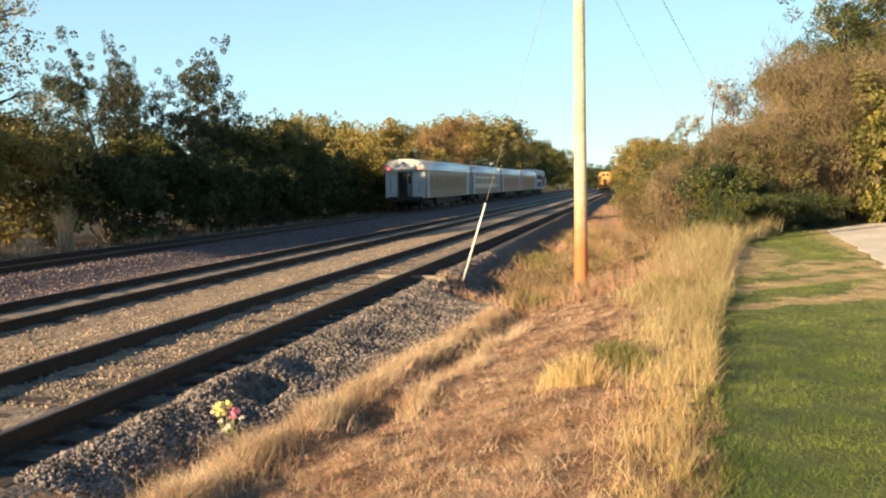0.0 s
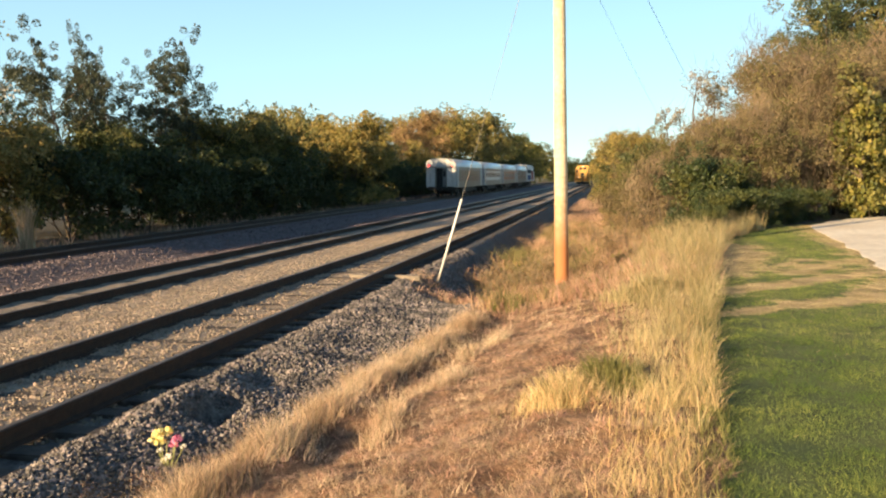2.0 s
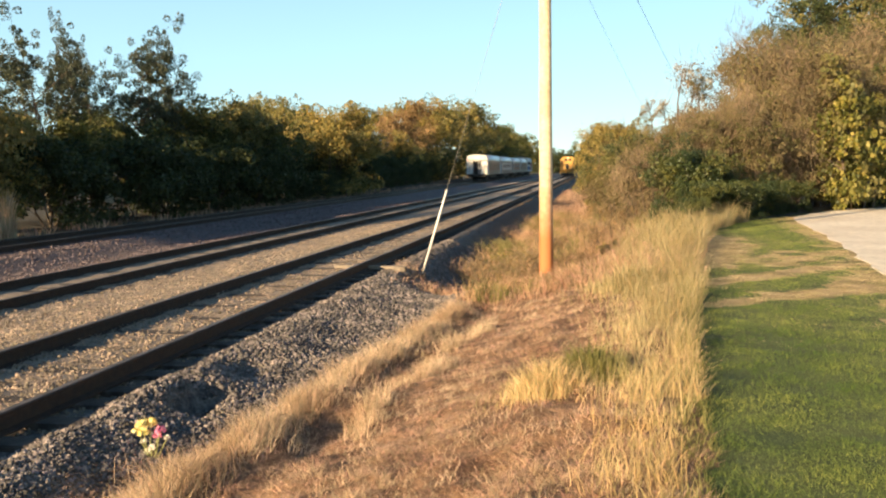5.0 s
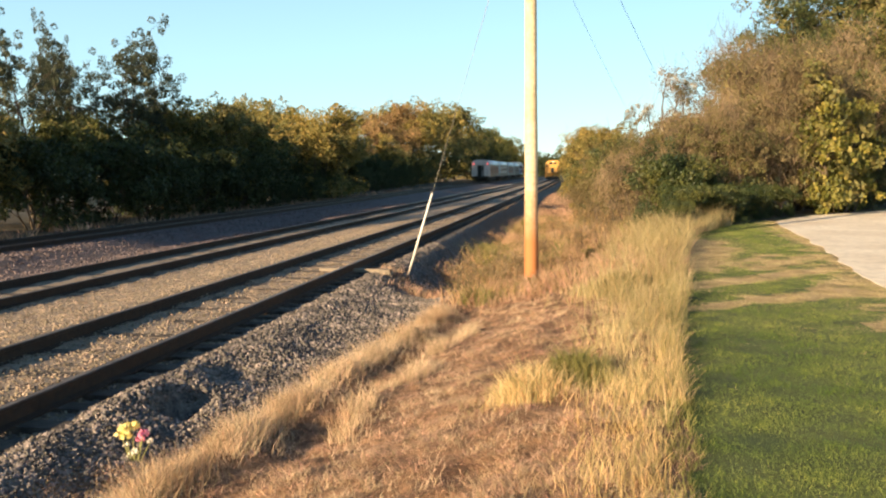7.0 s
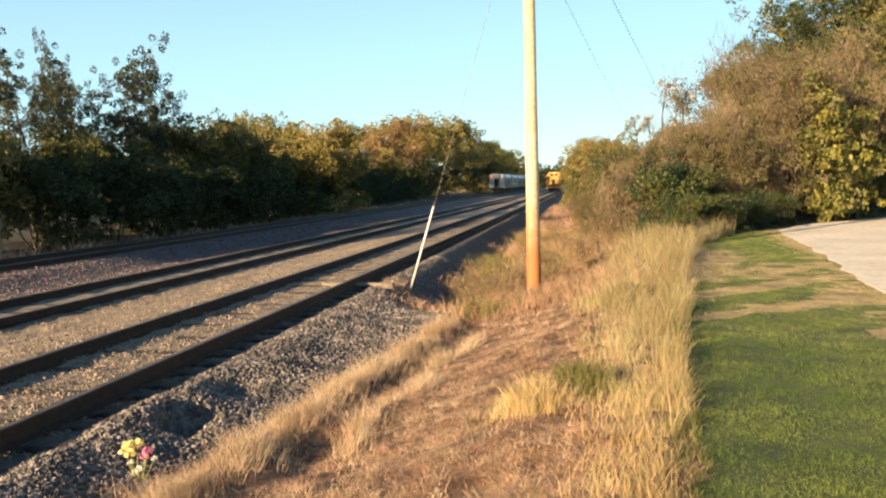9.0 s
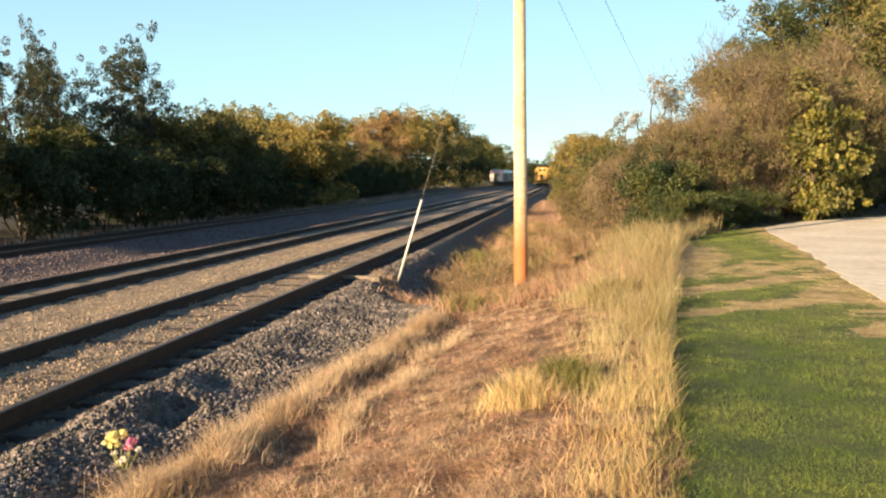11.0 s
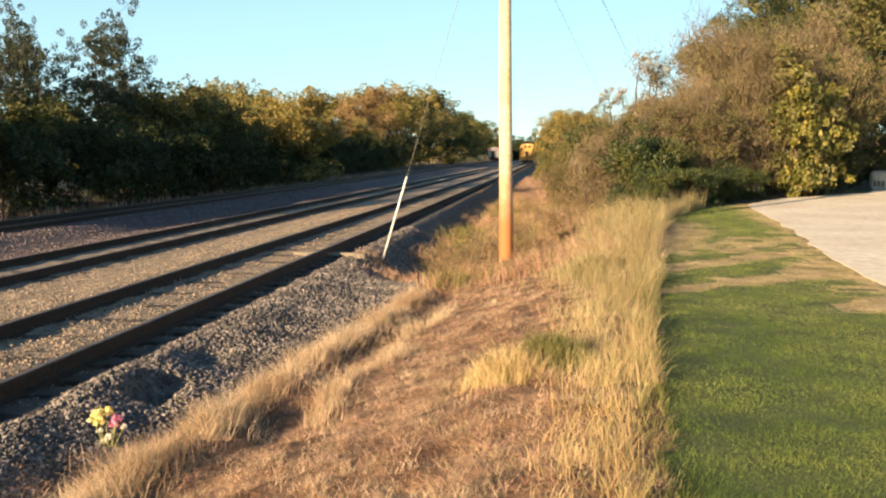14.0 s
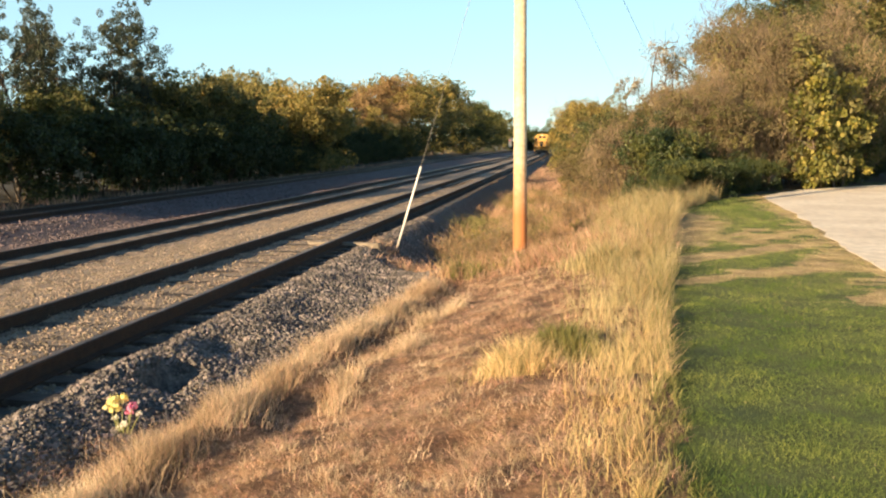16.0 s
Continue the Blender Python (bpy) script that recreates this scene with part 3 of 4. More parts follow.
    # brushy weeds above the ditch
    tx, ty = scatter(420, (-3.4, 1.6), (14, 44), lambda x, y: (x > grass_foot(y) - 0.2) & (x < lawn_edge(y) - 0.2) & ((x > -2.0) | (y > 20)))
    x, y = np.repeat(tx, 110) + rng.normal(0, 0.17, len(tx) * 110), np.repeat(ty, 110) + rng.normal(0, 0.17, len(tx) * 110)
    n = len(x)
    h = np.repeat(rng.uniform(0.12, 0.5, len(tx)) * np.interp(ty - 3 * tx, [16, 24], [0.7, 1.5]), 110) * rng.uniform(0.5, 1.1, n)
    for name, label, mat, k in (("brushy_weeds", "brushy brown weeds above the ditch", "brush", np.repeat(rng.uniform(0, 1, len(tx)) < 0.7, 110)),):
        blades(name, label, M[mat], x[k], y[k], h[k], rng.uniform(0.006, 0.013, int(k.sum())), rng.uniform(0.3, 1.3, int(k.sum())), segments=2, category="weeds")
        blades("olive_weeds", "olive green weeds above the ditch", M["green_grass"], x[~k], y[~k], h[~k], rng.uniform(0.008, 0.018, int((~k).sum())), rng.uniform(0.3, 1.3, int((~k).sum())), segments=2, category="weeds")
    # weeds at the pole and on the far bank
    x, y = scatter(90000, (-3.0, 3.4), (13.5, 95), lambda x, y: (x > grass_foot(y) + 0.1) & (x < lawn_edge(y) + 0.2) & (ripple(x, y, 1.3, 0.6) > -0.25) & ((x > -1.9) | (y > 20)))
    n = len(x)
    blades("bank_weeds", "dry brown weeds on the far bank", M["straw"], x, y, rng.uniform(0.08, 0.42, n), rng.uniform(0.006, 0.014, n), rng.uniform(0.3, 1.2, n), segments=2, category="weeds")
    # mown lawn
    def green(x, y):
        k = surface_kind(x, y)
        return ((k == 4) | (k == 7)) & ((x < rim_x(y) + 0.12 * ripple(x, y, 0.35, 0.7)) | (y < 9))
    x, y = scatter(560000, (0.2, 6.5), (3.3, 31), green, 1.1)
    worn = lawn_wear(x, y)
    dry = worn + rng.normal(0, 0.2, len(x)) > 0.42
    n = len(x)
    h, w, l = rng.uniform(0.018, 0.045, n) * (1 + 0.3 * ripple(x, y, 0.22, 1.3) + 0.15 * ripple(x, y, 0.6, 0.2)), rng.uniform(0.0028, 0.0055, n) * np.interp(y, [4, 10, 25], [1, 1.6, 4]), rng.uniform(0.3, 1.3, n)
    blades("lawn_grass", "short green mown lawn", M["lawn"], x[~dry], y[~dry], h[~dry], w[~dry], l[~dry], segments=1, category="lawn")
    blades("dry_lawn_grass", "browned dry patches of the mown lawn", M["lawn_dry"], x[dry], y[dry], h[dry] * 0.8, w[dry] * 1.25, l[dry] + 0.5, segments=1, category="lawn")
    # fringe below the trees beyond the main line
    x, y = scatter(3500, (-21, -18.6), (17, 120), lambda x, y: ripple(x, y, 2.2, 0.5) > -0.1)
    n = len(x)
    blades("trackside_fringe", "dry grass fringe below the trees", M["straw"], x, y, rng.uniform(0.15, 0.5, n), rng.uniform(0.015, 0.035, n), rng.uniform(0.2, 0.8, n), segments=2)


build_grass()


def clump(name, label, mat, at, count, spread, height, width, lean, category):
    x = at[0] + rng.normal(0, spread, count)
    y = at[1] + rng.normal(0, spread, count)
    near = np.exp(-((x - at[0]) ** 2 + (y - at[1]) ** 2) / (2 * (1.4 * spread) ** 2))
    return blades(name, label, mat, x, y, rng.uniform(0.35, 1, count) * height * (0.35 + 0.65 * near), rng.uniform(*width, count), rng.uniform(*lean, count), segments=3, category=category)


clump("weed_clump", "olive green weed clump in the dry grass", M["green_grass"], (0.0, 7.1), 2200, 0.15, 0.4, (0.005, 0.011), (0.2, 1.0), "weeds")
clump("weed_clump", "golden grass clump with green stalks", M["tall_grass"], (-0.35, 6.75), 2200, 0.15, 0.42, (0.003, 0.007), (0.2, 1.0), "weeds")
clump("weed_clump", "low feathery weeds among the tall grass", M["feather_grass"], (0.55, 12.5), 1600, 0.3, 0.45, (0.006, 0.012), (0.2, 0.7), "weeds")
clump("dry_stalks", "bundle of pale dry stalks below the trees", M["dry_grass"], (-19.0, 26.2), 300, 0.1, 2.1, (0.02, 0.04), (0.05, 0.3), "weeds")
clump("dry_stalks", "low pale dry stalks below the trees", M["dry_grass"], (-19.2, 24.6), 200, 0.3, 0.9, (0.02, 0.04), (0.1, 0.5), "weeds")
clump("pole_weeds", "brown weeds round the foot of the pole", M["dry_grass"], (-0.95, 17.0), 260, 0.22, 0.3, (0.008, 0.016), (0.2, 0.8), "weeds")
clump("ditch_weeds", "grey dry weeds at the lip of the ditch", M["straw"], (-2.7, 16.2), 500, 0.35, 0.35, (0.01, 0.02), (0.3, 1.0), "weeds")
clump("anchor_weeds", "thin dry weeds round the wire anchor", M["straw"], (-3.6, 17.3), 160, 0.18, 0.4, (0.006, 0.012), (0.3, 0.9), "weeds")

# ---- pole and wires ----


def build_pole():
    pole = tagged(new("utility_pole"), "tall pale pine utility pole with a reddish stained foot", "utility pole")
    pole.matrix_world = pose(-0.86, 17.0, -0.28, 0, -0.45, 0)
    bm = bmesh.new()
    n, rings = 20, 28
    prev = None
    for k in range(rings + 1):
        s = k / rings
        z = -0.5 + s * 10.15
        r = 0.137 - 0.045 * s
        ring = [bm.verts.new((r * math.cos(2 * math.pi * i / n) * (1 + 0.012 * math.sin(3 * i + k)), r * math.sin(2 * math.pi * i / n), z)) for i in range(n)]
        if prev:
            for i in range(n):
                bm.faces.new((prev[i], prev[(i + 1) % n], ring[(i + 1) % n], ring[i]))
        prev = ring
    bm.faces.new(prev)
    part("shaft", bm, M["pole"], pole, smooth=True)
    arm = part("crossarm", boxed((2.6, 0.1, 0.12), (-0.1, -0.16, 9.28), bevel=0.01), M["pole"], pole)
    for x in (-1.27, -0.43):
        part("insulator", rod(bmesh.new(), (x, -0.16, 9.34), (x, -0.16, 9.5), 0.05, 0.035, 10), M["guard"], arm)


build_pole()


def hanging(name, a, b, sag, radius, label, category):
    bm = bmesh.new()
    a, b = Vector(a), Vector(b)
    n = 24
    pts = [a.lerp(b, k / n) - Vector((0, 0, 4 * sag * (k / n) * (1 - k / n))) for k in range(n + 1)]
    for p, q in zip(pts, pts[1:]):
        rod(bm, p, q, radius, radius, 6)
    return tagged(part(name, bm, M["wire"], None), label, category)


hanging("overhead_wire", (-1.36, 16.84, 9.12), (7.9, 75, 6.4), 0.15, 0.009, "dark overhead wire strung from the pole", "wire")["group"] = "overhead wires"
hanging("overhead_wire", (-2.2, 16.84, 9.12), (4.1, 75, 6.4), 0.15, 0.006, "thin overhead wire strung from the pole", "wire")["group"] = "overhead wires"


def build_guy():
    guy = tagged(new("guy_wire"), "steel guy wire with a white guard tube, anchored beside the track", "guy wire")
    a, b = Vector((-3.44, 17.6, -0.62)), Vector((-0.95, 17.0, 7.3))
    g = a.lerp(b, 0.228)
    part("wire", rod(bmesh.new(), a, b, 0.005, 0.005, 6), M["wire"], guy)
    part("guard", rod(bmesh.new(), a.lerp(b, 0.012), g, 0.024, 0.02, 12), M["guard"], guy, "white plastic guard tube", True)
    part("anchor", rod(bmesh.new(), a - Vector((0.05, 0, 0.4)), a.lerp(b, 0.02), 0.018, 0.018, 8), M["running_gear"], guy)


build_guy()

# ---- rail vehicles, built along +y with the rear end at y = 0 and the rail head at z = 0 ----


def shell(half, low, shoulder, top, n=10):
    pts = [(-half, low), (half, low), (half, shoulder)]
    for k in range(1, n):
        a = math.pi * k / n
        c, s = math.cos(a), math.sin(a)
        pts.append((half * math.copysign(abs(c) ** 0.6, c), shoulder + (top - shoulder) * s ** 0.75))
    pts.append((-half, shoulder))
    return pts


def add_bogie(thing, y, wheel_r=0.46):
    b = part("bogie", box(boxed((2.2, 2.9, 0.28), (0, y, 0.62), bevel=0.05), (2.35, 0.7, 0.4), (0, y, 0.5), bevel=0.05), M["running_gear"], thing)
    for dy in (-1.3, 1.3):
        for sx in (-0.754, 0.754):
            part("wheel", rod(bmesh.new(), (sx - 0.07, y + dy, wheel_r), (sx + 0.07, y + dy, wheel_r), wheel_r, wheel_r, 18), M["running_gear"], b)


def build_passenger_car(label, stripe):
    car = tagged(new("passenger_car"), label, "railway car", "passenger train cars")
    length = 19.0
    # sides take the shade-darkened steel, the roof the sky-brightened one
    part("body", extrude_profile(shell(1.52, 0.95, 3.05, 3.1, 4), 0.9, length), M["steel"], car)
    part("roof", extrude_profile(shell(1.53, 3.0, 3.06, 3.88), 0.25, length), M["skylit_steel"], car, "silver roof, paler to stand for the sky it reflects", True)
    for sx in (-1, 1):
        for k in range(3):
            part("rib", boxed((0.02, length - 1.2, 0.05), (sx * 1.525, length / 2 + 0.4, 1.15 + 0.14 * k)), M["steel"], car)
        band = part("window_band", boxed((0.03, length - 4.4, 1.15), (sx * 1.522, length / 2, 2.13)), M[stripe], car, "coloured band along the windows")
        for k in range(8):
            part("window", boxed((0.03, 1.3, 0.56), (sx * 1.535, 3.3 + k * 1.77, 2.25), bevel=0.01), M["tinted_glass"], band)
        for y in (1.5, length - 1.1):
            part("side_door", boxed((0.04, 0.85, 2.0), (sx * 1.525, y, 2.0), bevel=0.01), M["car_white"], car)
    # rear end with its open doorway
    end = bmesh.new()
    box(end, (1.0, 0.25, 2.55), (-1.02, 0.55, 2.24), bevel=0.06)
    box(end, (1.0, 0.25, 2.55), (1.02, 0.55, 2.24), bevel=0.06)
    end_plate = part("end_wall", end, M["car_white"], car, "pale end wall")
    part("end_top", extrude_profile(shell(1.52, 3.05, 3.06, 3.84), 0.2, 0.6), M["car_white"], car, "pale rounded end above the door")
    part("end_header", boxed((1.1, 0.25, 0.2), (0, 0.55, 3.0)), M["car_white"], end_plate)
    part("doorway", boxed((1.06, 0.1, 2.1), (0, 0.86, 2.0)), M["black"], car, "dark open end doorway")
    part("end_door", boxed((0.36, 0.06, 1.95), (0.28, 0.74, 2.0)), M["interior"], car, "half open grey end door")
    part("door_window", boxed((0.22, 0.02, 0.6), (0.28, 0.7, 2.35)), M["glass"], car)
    for sx in (-1, 1):
        part("door_post", boxed((0.09, 0.3, 2.3), (sx * 0.54, 0.45, 2.1), bevel=0.02), M["steel"], car)
        part("marker_light", rod(bmesh.new(), (sx * 1.2, 0.13, 3.16), (sx * 1.2, 0.22, 3.16), 0.085, 0.085, 12), M["marker"], car, "small red marker light")
        part("grab_iron", rod(bmesh.new(), (sx * 1.1, 0.38, 1.4), (sx * 1.1, 0.38, 2.4), 0.02, 0.02, 6), M["steel"], car)
    part("buffer_beam", boxed((2.7, 0.3, 0.35), (0, 0.5, 0.9), bevel=0.03), M["running_gear"], car)
    part("coupler", boxed((0.3, 0.9, 0.28), (0, 0.2, 0.8), bevel=0.05), M["running_gear"], car)
    part("gangway", boxed((1.3, 0.9, 2.3), (0, length + 0.3, 2.05), bevel=0.05), M["black"], car)
    part("underframe", boxed((2.5, 8.0, 0.55), (0, length / 2, 0.72), bevel=0.05), M["running_gear"], car)
    for y in (3.6, length - 3.2):
        add_bogie(car, y)
    return car


def build_engine():
    eng = tagged(new("locomotive"), "silver and red passenger locomotive heading the train", "locomotive", "passenger train cars")
    length = 16.5
    part("body", extrude_profile(shell(1.53, 1.0, 3.4, 4.25), 0.5, length - 2.2), M["car_white"], eng, smooth=False)
    nose = extrude_profile([(-1.5, 1.0), (1.5, 1.0), (1.5, 2.7), (1.2, 3.3), (-1.2, 3.3), (-1.5, 2.7)], length - 2.2, length)
    part("nose", nose, M["car_white"], eng)
    for sx in (-1, 1):
        part("red_panel", boxed((0.03, 5.0, 1.7), (sx * 1.54, length - 5.0, 2.2)), M["car_red"], eng, "red painted side panel")
        part("blue_band", boxed((0.03, 6.5, 0.9), (sx * 1.54, 4.6, 1.75)), M["car_blue"], eng, "blue painted side band")
        for k in range(5):
            part("grille", boxed((0.035, 1.3, 0.7), (sx * 1.54, 1.8 + 1.6 * k, 2.9)), M["black"], eng)
        part("cab_window", boxed((0.035, 0.8, 0.6), (sx * 1.545, length - 3.0, 2.9)), M["glass"], eng)
    part("windscreen", boxed((2.3, 0.05, 0.6), (0, length - 2.15, 3.55)), M["glass"], eng)
    part("end_door", boxed((0.8, 0.06, 2.0), (0, 0.47, 2.1)), M["black"], eng)
    for y in (5.0, 9.0):
        part("fan", rod(bmesh.new(), (0, y, 4.2), (0, y, 4.4), 0.6, 0.6, 18), M["running_gear"], eng)
    part("fuel_tank", boxed((2.6, 4.4, 0.7), (0, length / 2, 0.68), bevel=0.08), M["running_gear"], eng)
    part("coupler", boxed((0.3, 0.9, 0.28), (0, 0.2, 0.8), bevel=0.05), M["running_gear"], eng)
    for y in (4.0, length - 4.2):
        add_bogie(eng, y, 0.5)
    return eng


def build_yellow_engine():
    eng = tagged(new("locomotive"), "low yellow switching locomotive standing on the siding", "locomotive")
    eng.scale = (0.94, 1, 0.88)
    part("frame", boxed((3.0, 17.5, 0.45), (0, 8.8, 1.25), bevel=0.04), M["yellow"], eng)
    nose = extrude_profile([(-0.95, 1.45), (0.95, 1.45), (0.95, 2.75), (0.6, 3.0), (-0.6, 3.0), (-0.95, 2.75)], 1.3, 3.2)
    part("nose", nose, M["yellow"], eng)
    cab = extrude_profile([(-1.52, 1.45), (1.52, 1.45), (1.52, 3.55), (0.95, 4.25), (-0.95, 4.25), (-1.52, 3.55)], 3.2, 5.6)
    cab_ob = part("cab", cab, M["yellow"], eng)
    for x in (-0.42, 0.42):
        part("windscreen", boxed((0.62, 0.05, 0.5), (x, 3.19, 3.62), bevel=0.01), M["glass"], cab_ob)
    for sx in (-1, 1):
        part("front_window", boxed((0.34, 0.05, 0.75), (sx * 1.22, 3.19, 3.1), bevel=0.01), M["glass"], cab_ob)
        part("side_window", boxed((0.05, 0.8, 0.6), (sx * 1.515, 4.4, 3.1), bevel=0.01), M["glass"], cab_ob)
        part("handrail", rod(bmesh.new(), (sx * 1.42, 0.5, 1.5), (sx * 1.42, 0.5, 2.5), 0.03, 0.03, 6), M["yellow"], eng)
        part("handrail", rod(bmesh.new(), (sx * 1.42, 0.5, 2.5), (sx * 1.42, 3.1, 2.5), 0.03, 0.03, 6), M["yellow"], eng)
        part("step", boxed((0.55, 0.35, 0.9), (sx * 1.2, 0.45, 0.95)), M["yellow"], eng)
        part("ditch_light", rod(bmesh.new(), (sx * 0.9, 0.1, 1.62), (sx * 0.9, 0.25, 1.62), 0.08, 0.08, 12), M["guard"], eng)
    part("end_sill", boxed((3.0, 0.3, 0.75), (0, 0.2, 1.1), bevel=0.03), M["yellow"], eng)
    part("nose_door", boxed((0.62, 0.04, 1.15), (-0.05, 1.28, 2.1)), M["running_gear"], eng, "dark nose door")
    part("headlight", boxed((0.4, 0.06, 0.16), (0, 3.17, 4.02), bevel=0.02), M["guard"], eng)
    part("plow", extrude_profile([(-1.4, 0.15), (1.4, 0.15), (1.25, 0.75), (-1.25, 0.75)], 0.0, 0.15), M["running_gear"], eng)
    part("coupler", boxed((0.3, 0.7, 0.28), (0, -0.1, 0.85), bevel=0.05), M["running_gear"], eng)
    part("hood", boxed((1.9, 11.4, 2.1), (0, 11.3, 2.5), bevel=0.12), M["yellow"], eng)
    part("radiator", boxed((2.6, 3.2, 0.7), (0, 15.0, 3.6), bevel=0.1), M["yellow"], eng)
    part("fuel_tank", boxed((2.6, 4.5, 0.7), (0, 8.8, 0.7), bevel=0.08), M["running_gear"], eng)
    for y in (3.6, 14.2):
        add_bogie(eng, y, 0.5)
    return eng


car_1 = build_passenger_car("stainless passenger car with open rear door and red marker lights", "band_grey")
car_2 = build_passenger_car("stainless passenger car with plain sides, roof and band paler for sky sheen", "skylit_steel")
car_3 = build_passenger_car("stainless passenger car with a faded red band", "band_red")
car_4 = build_passenger_car("stainless passenger car coupled behind the locomotive", "band_grey")
engine = build_engine()
yellow_engine = build_yellow_engine()

# ---- flowers laid on the gravel ----


def build_bouquet():
    b = tagged(new("flower_bouquet"), "faded bouquet of yellow and pink flowers stuck in the gravel", "flowers")
    gx, gy = -3.27, 6.03
    b.matrix_world = pose(gx, gy, float(ground_z(gx, gy)), 0, 0, 0) @ Matrix.Diagonal((0.86, 0.86, 0.86, 1))
    r = random.Random(4)

    def blossom(at, size, mat, petals=22):
        bm = bmesh.new()
        for k in range(petals):
            a, u = r.uniform(0, 2 * math.pi), r.uniform(-0.2, 1)
            d = Vector((math.cos(a) * math.sqrt(1 - u * u), math.sin(a) * math.sqrt(1 - u * u), u))
            t = d.orthogonal().normalized() * size * 0.42
            s = d.cross(t)
            c = Vector(at) + d * size * 0.4
            o = d * size * 0.55
            vs = [bm.verts.new(c - t * 0.5), bm.verts.new(c + s * 0.8 + o * 0.3), bm.verts.new(c + t * 0.6 + o), bm.verts.new(c - s * 0.8 + o * 0.4)]
            bm.faces.new(vs)
        part("blossom", bm, mat, b)

    for dx, dz, size, mat in ((-0.06, 0.3, 0.075, "petal_yellow"), (-0.1, 0.25, 0.07, "petal_yellow"), (0.0, 0.31, 0.07, "petal_yellow"), (-0.04, 0.24, 0.06, "petal_yellow"), (0.07, 0.23, 0.065, "petal_pink"),
                              (0.11, 0.26, 0.055, "petal_pink"), (0.05, 0.19, 0.05, "petal_pink"), (-0.09, 0.13, 0.04, "petal_white"), (0.02, 0.1, 0.045, "petal_white"), (0.14, 0.18, 0.035, "petal_white"), (-0.05, 0.04, 0.05, "petal_white")):
        y = r.uniform(-0.05, 0.05)
        blossom((dx, y, dz), size, M[mat])
        part("stem", rod(bmesh.new(), (dx * 0.3, 0, -0.03), (dx, y, dz), 0.005, 0.004, 5), M["stem"], b)


build_bouquet()


def build_boulder():
    bm = bmesh.new()
    bmesh.ops.create_icosphere(bm, subdivisions=4, radius=0.5)
    for v in bm.verts:
        c = v.co
        m = max(abs(c.x), abs(c.y), abs(c.z)) * 2
        c /= m ** 0.7
        c += c.normalized() * (0.05 * noise.noise(c * 3.5) + 0.02 * noise.noise(c * 9))
    bmesh.ops.transform(bm, matrix=Matrix.Diagonal((1.15, 0.55, 1.0, 1)), verts=bm.verts)
    ob = part("marker_stone", bm, M["boulder"], None, smooth=True)
    ob.matrix_world = pose(14.3, 40.9, 0.38, 0, 0, -12) @ Matrix.Diagonal((0.66, 0.75, 0.92, 1))
    tagged(ob, "pale squarish marker stone beside the driveway", "stone")
    for k, (x, w) in enumerate(((-0.3, 0.16), (-0.06, 0.16), (0.2, 0.16))):
        part("dark_bar", boxed((w, 0.03, 0.26), (x, -0.315, -0.12), bevel=0.01), M["dark_paint"], ob)


build_boulder()

# ---- trees and shrubs ----


def foliage(centers, radii, per, leaf, aspect=0.55, droop=0.3):
    """Leaves as bent diamond quads scattered round clump centres."""
    n = len(centers) * per
    c = np.repeat(centers, per, 0)
    r = np.repeat(radii, per)
    d = rng.normal(size=(n, 3))
    d /= np.linalg.norm(d, axis=1)[:, None]
    p = c + d * (r * rng.uniform(0.25, 1, n) ** 0.5)[:, None] * [1, 1, 0.8]
    a = rng.normal(size=(n, 3)) + [0, 0, -droop]
    a /= np.linalg.norm(a, axis=1)[:, None]
    b = np.cross(a, rng.normal(size=(n, 3)))
    b /= np.linalg.norm(b, axis=1)[:, None]
    s = rng.uniform(0.6, 1.3, n)[:, None] * leaf
    v = np.stack([p - a * s, p + b * s * aspect, p + a * s, p - b * s * aspect], 1).reshape(-1, 3)
    return v, np.arange(n * 4).reshape(-1, 4)


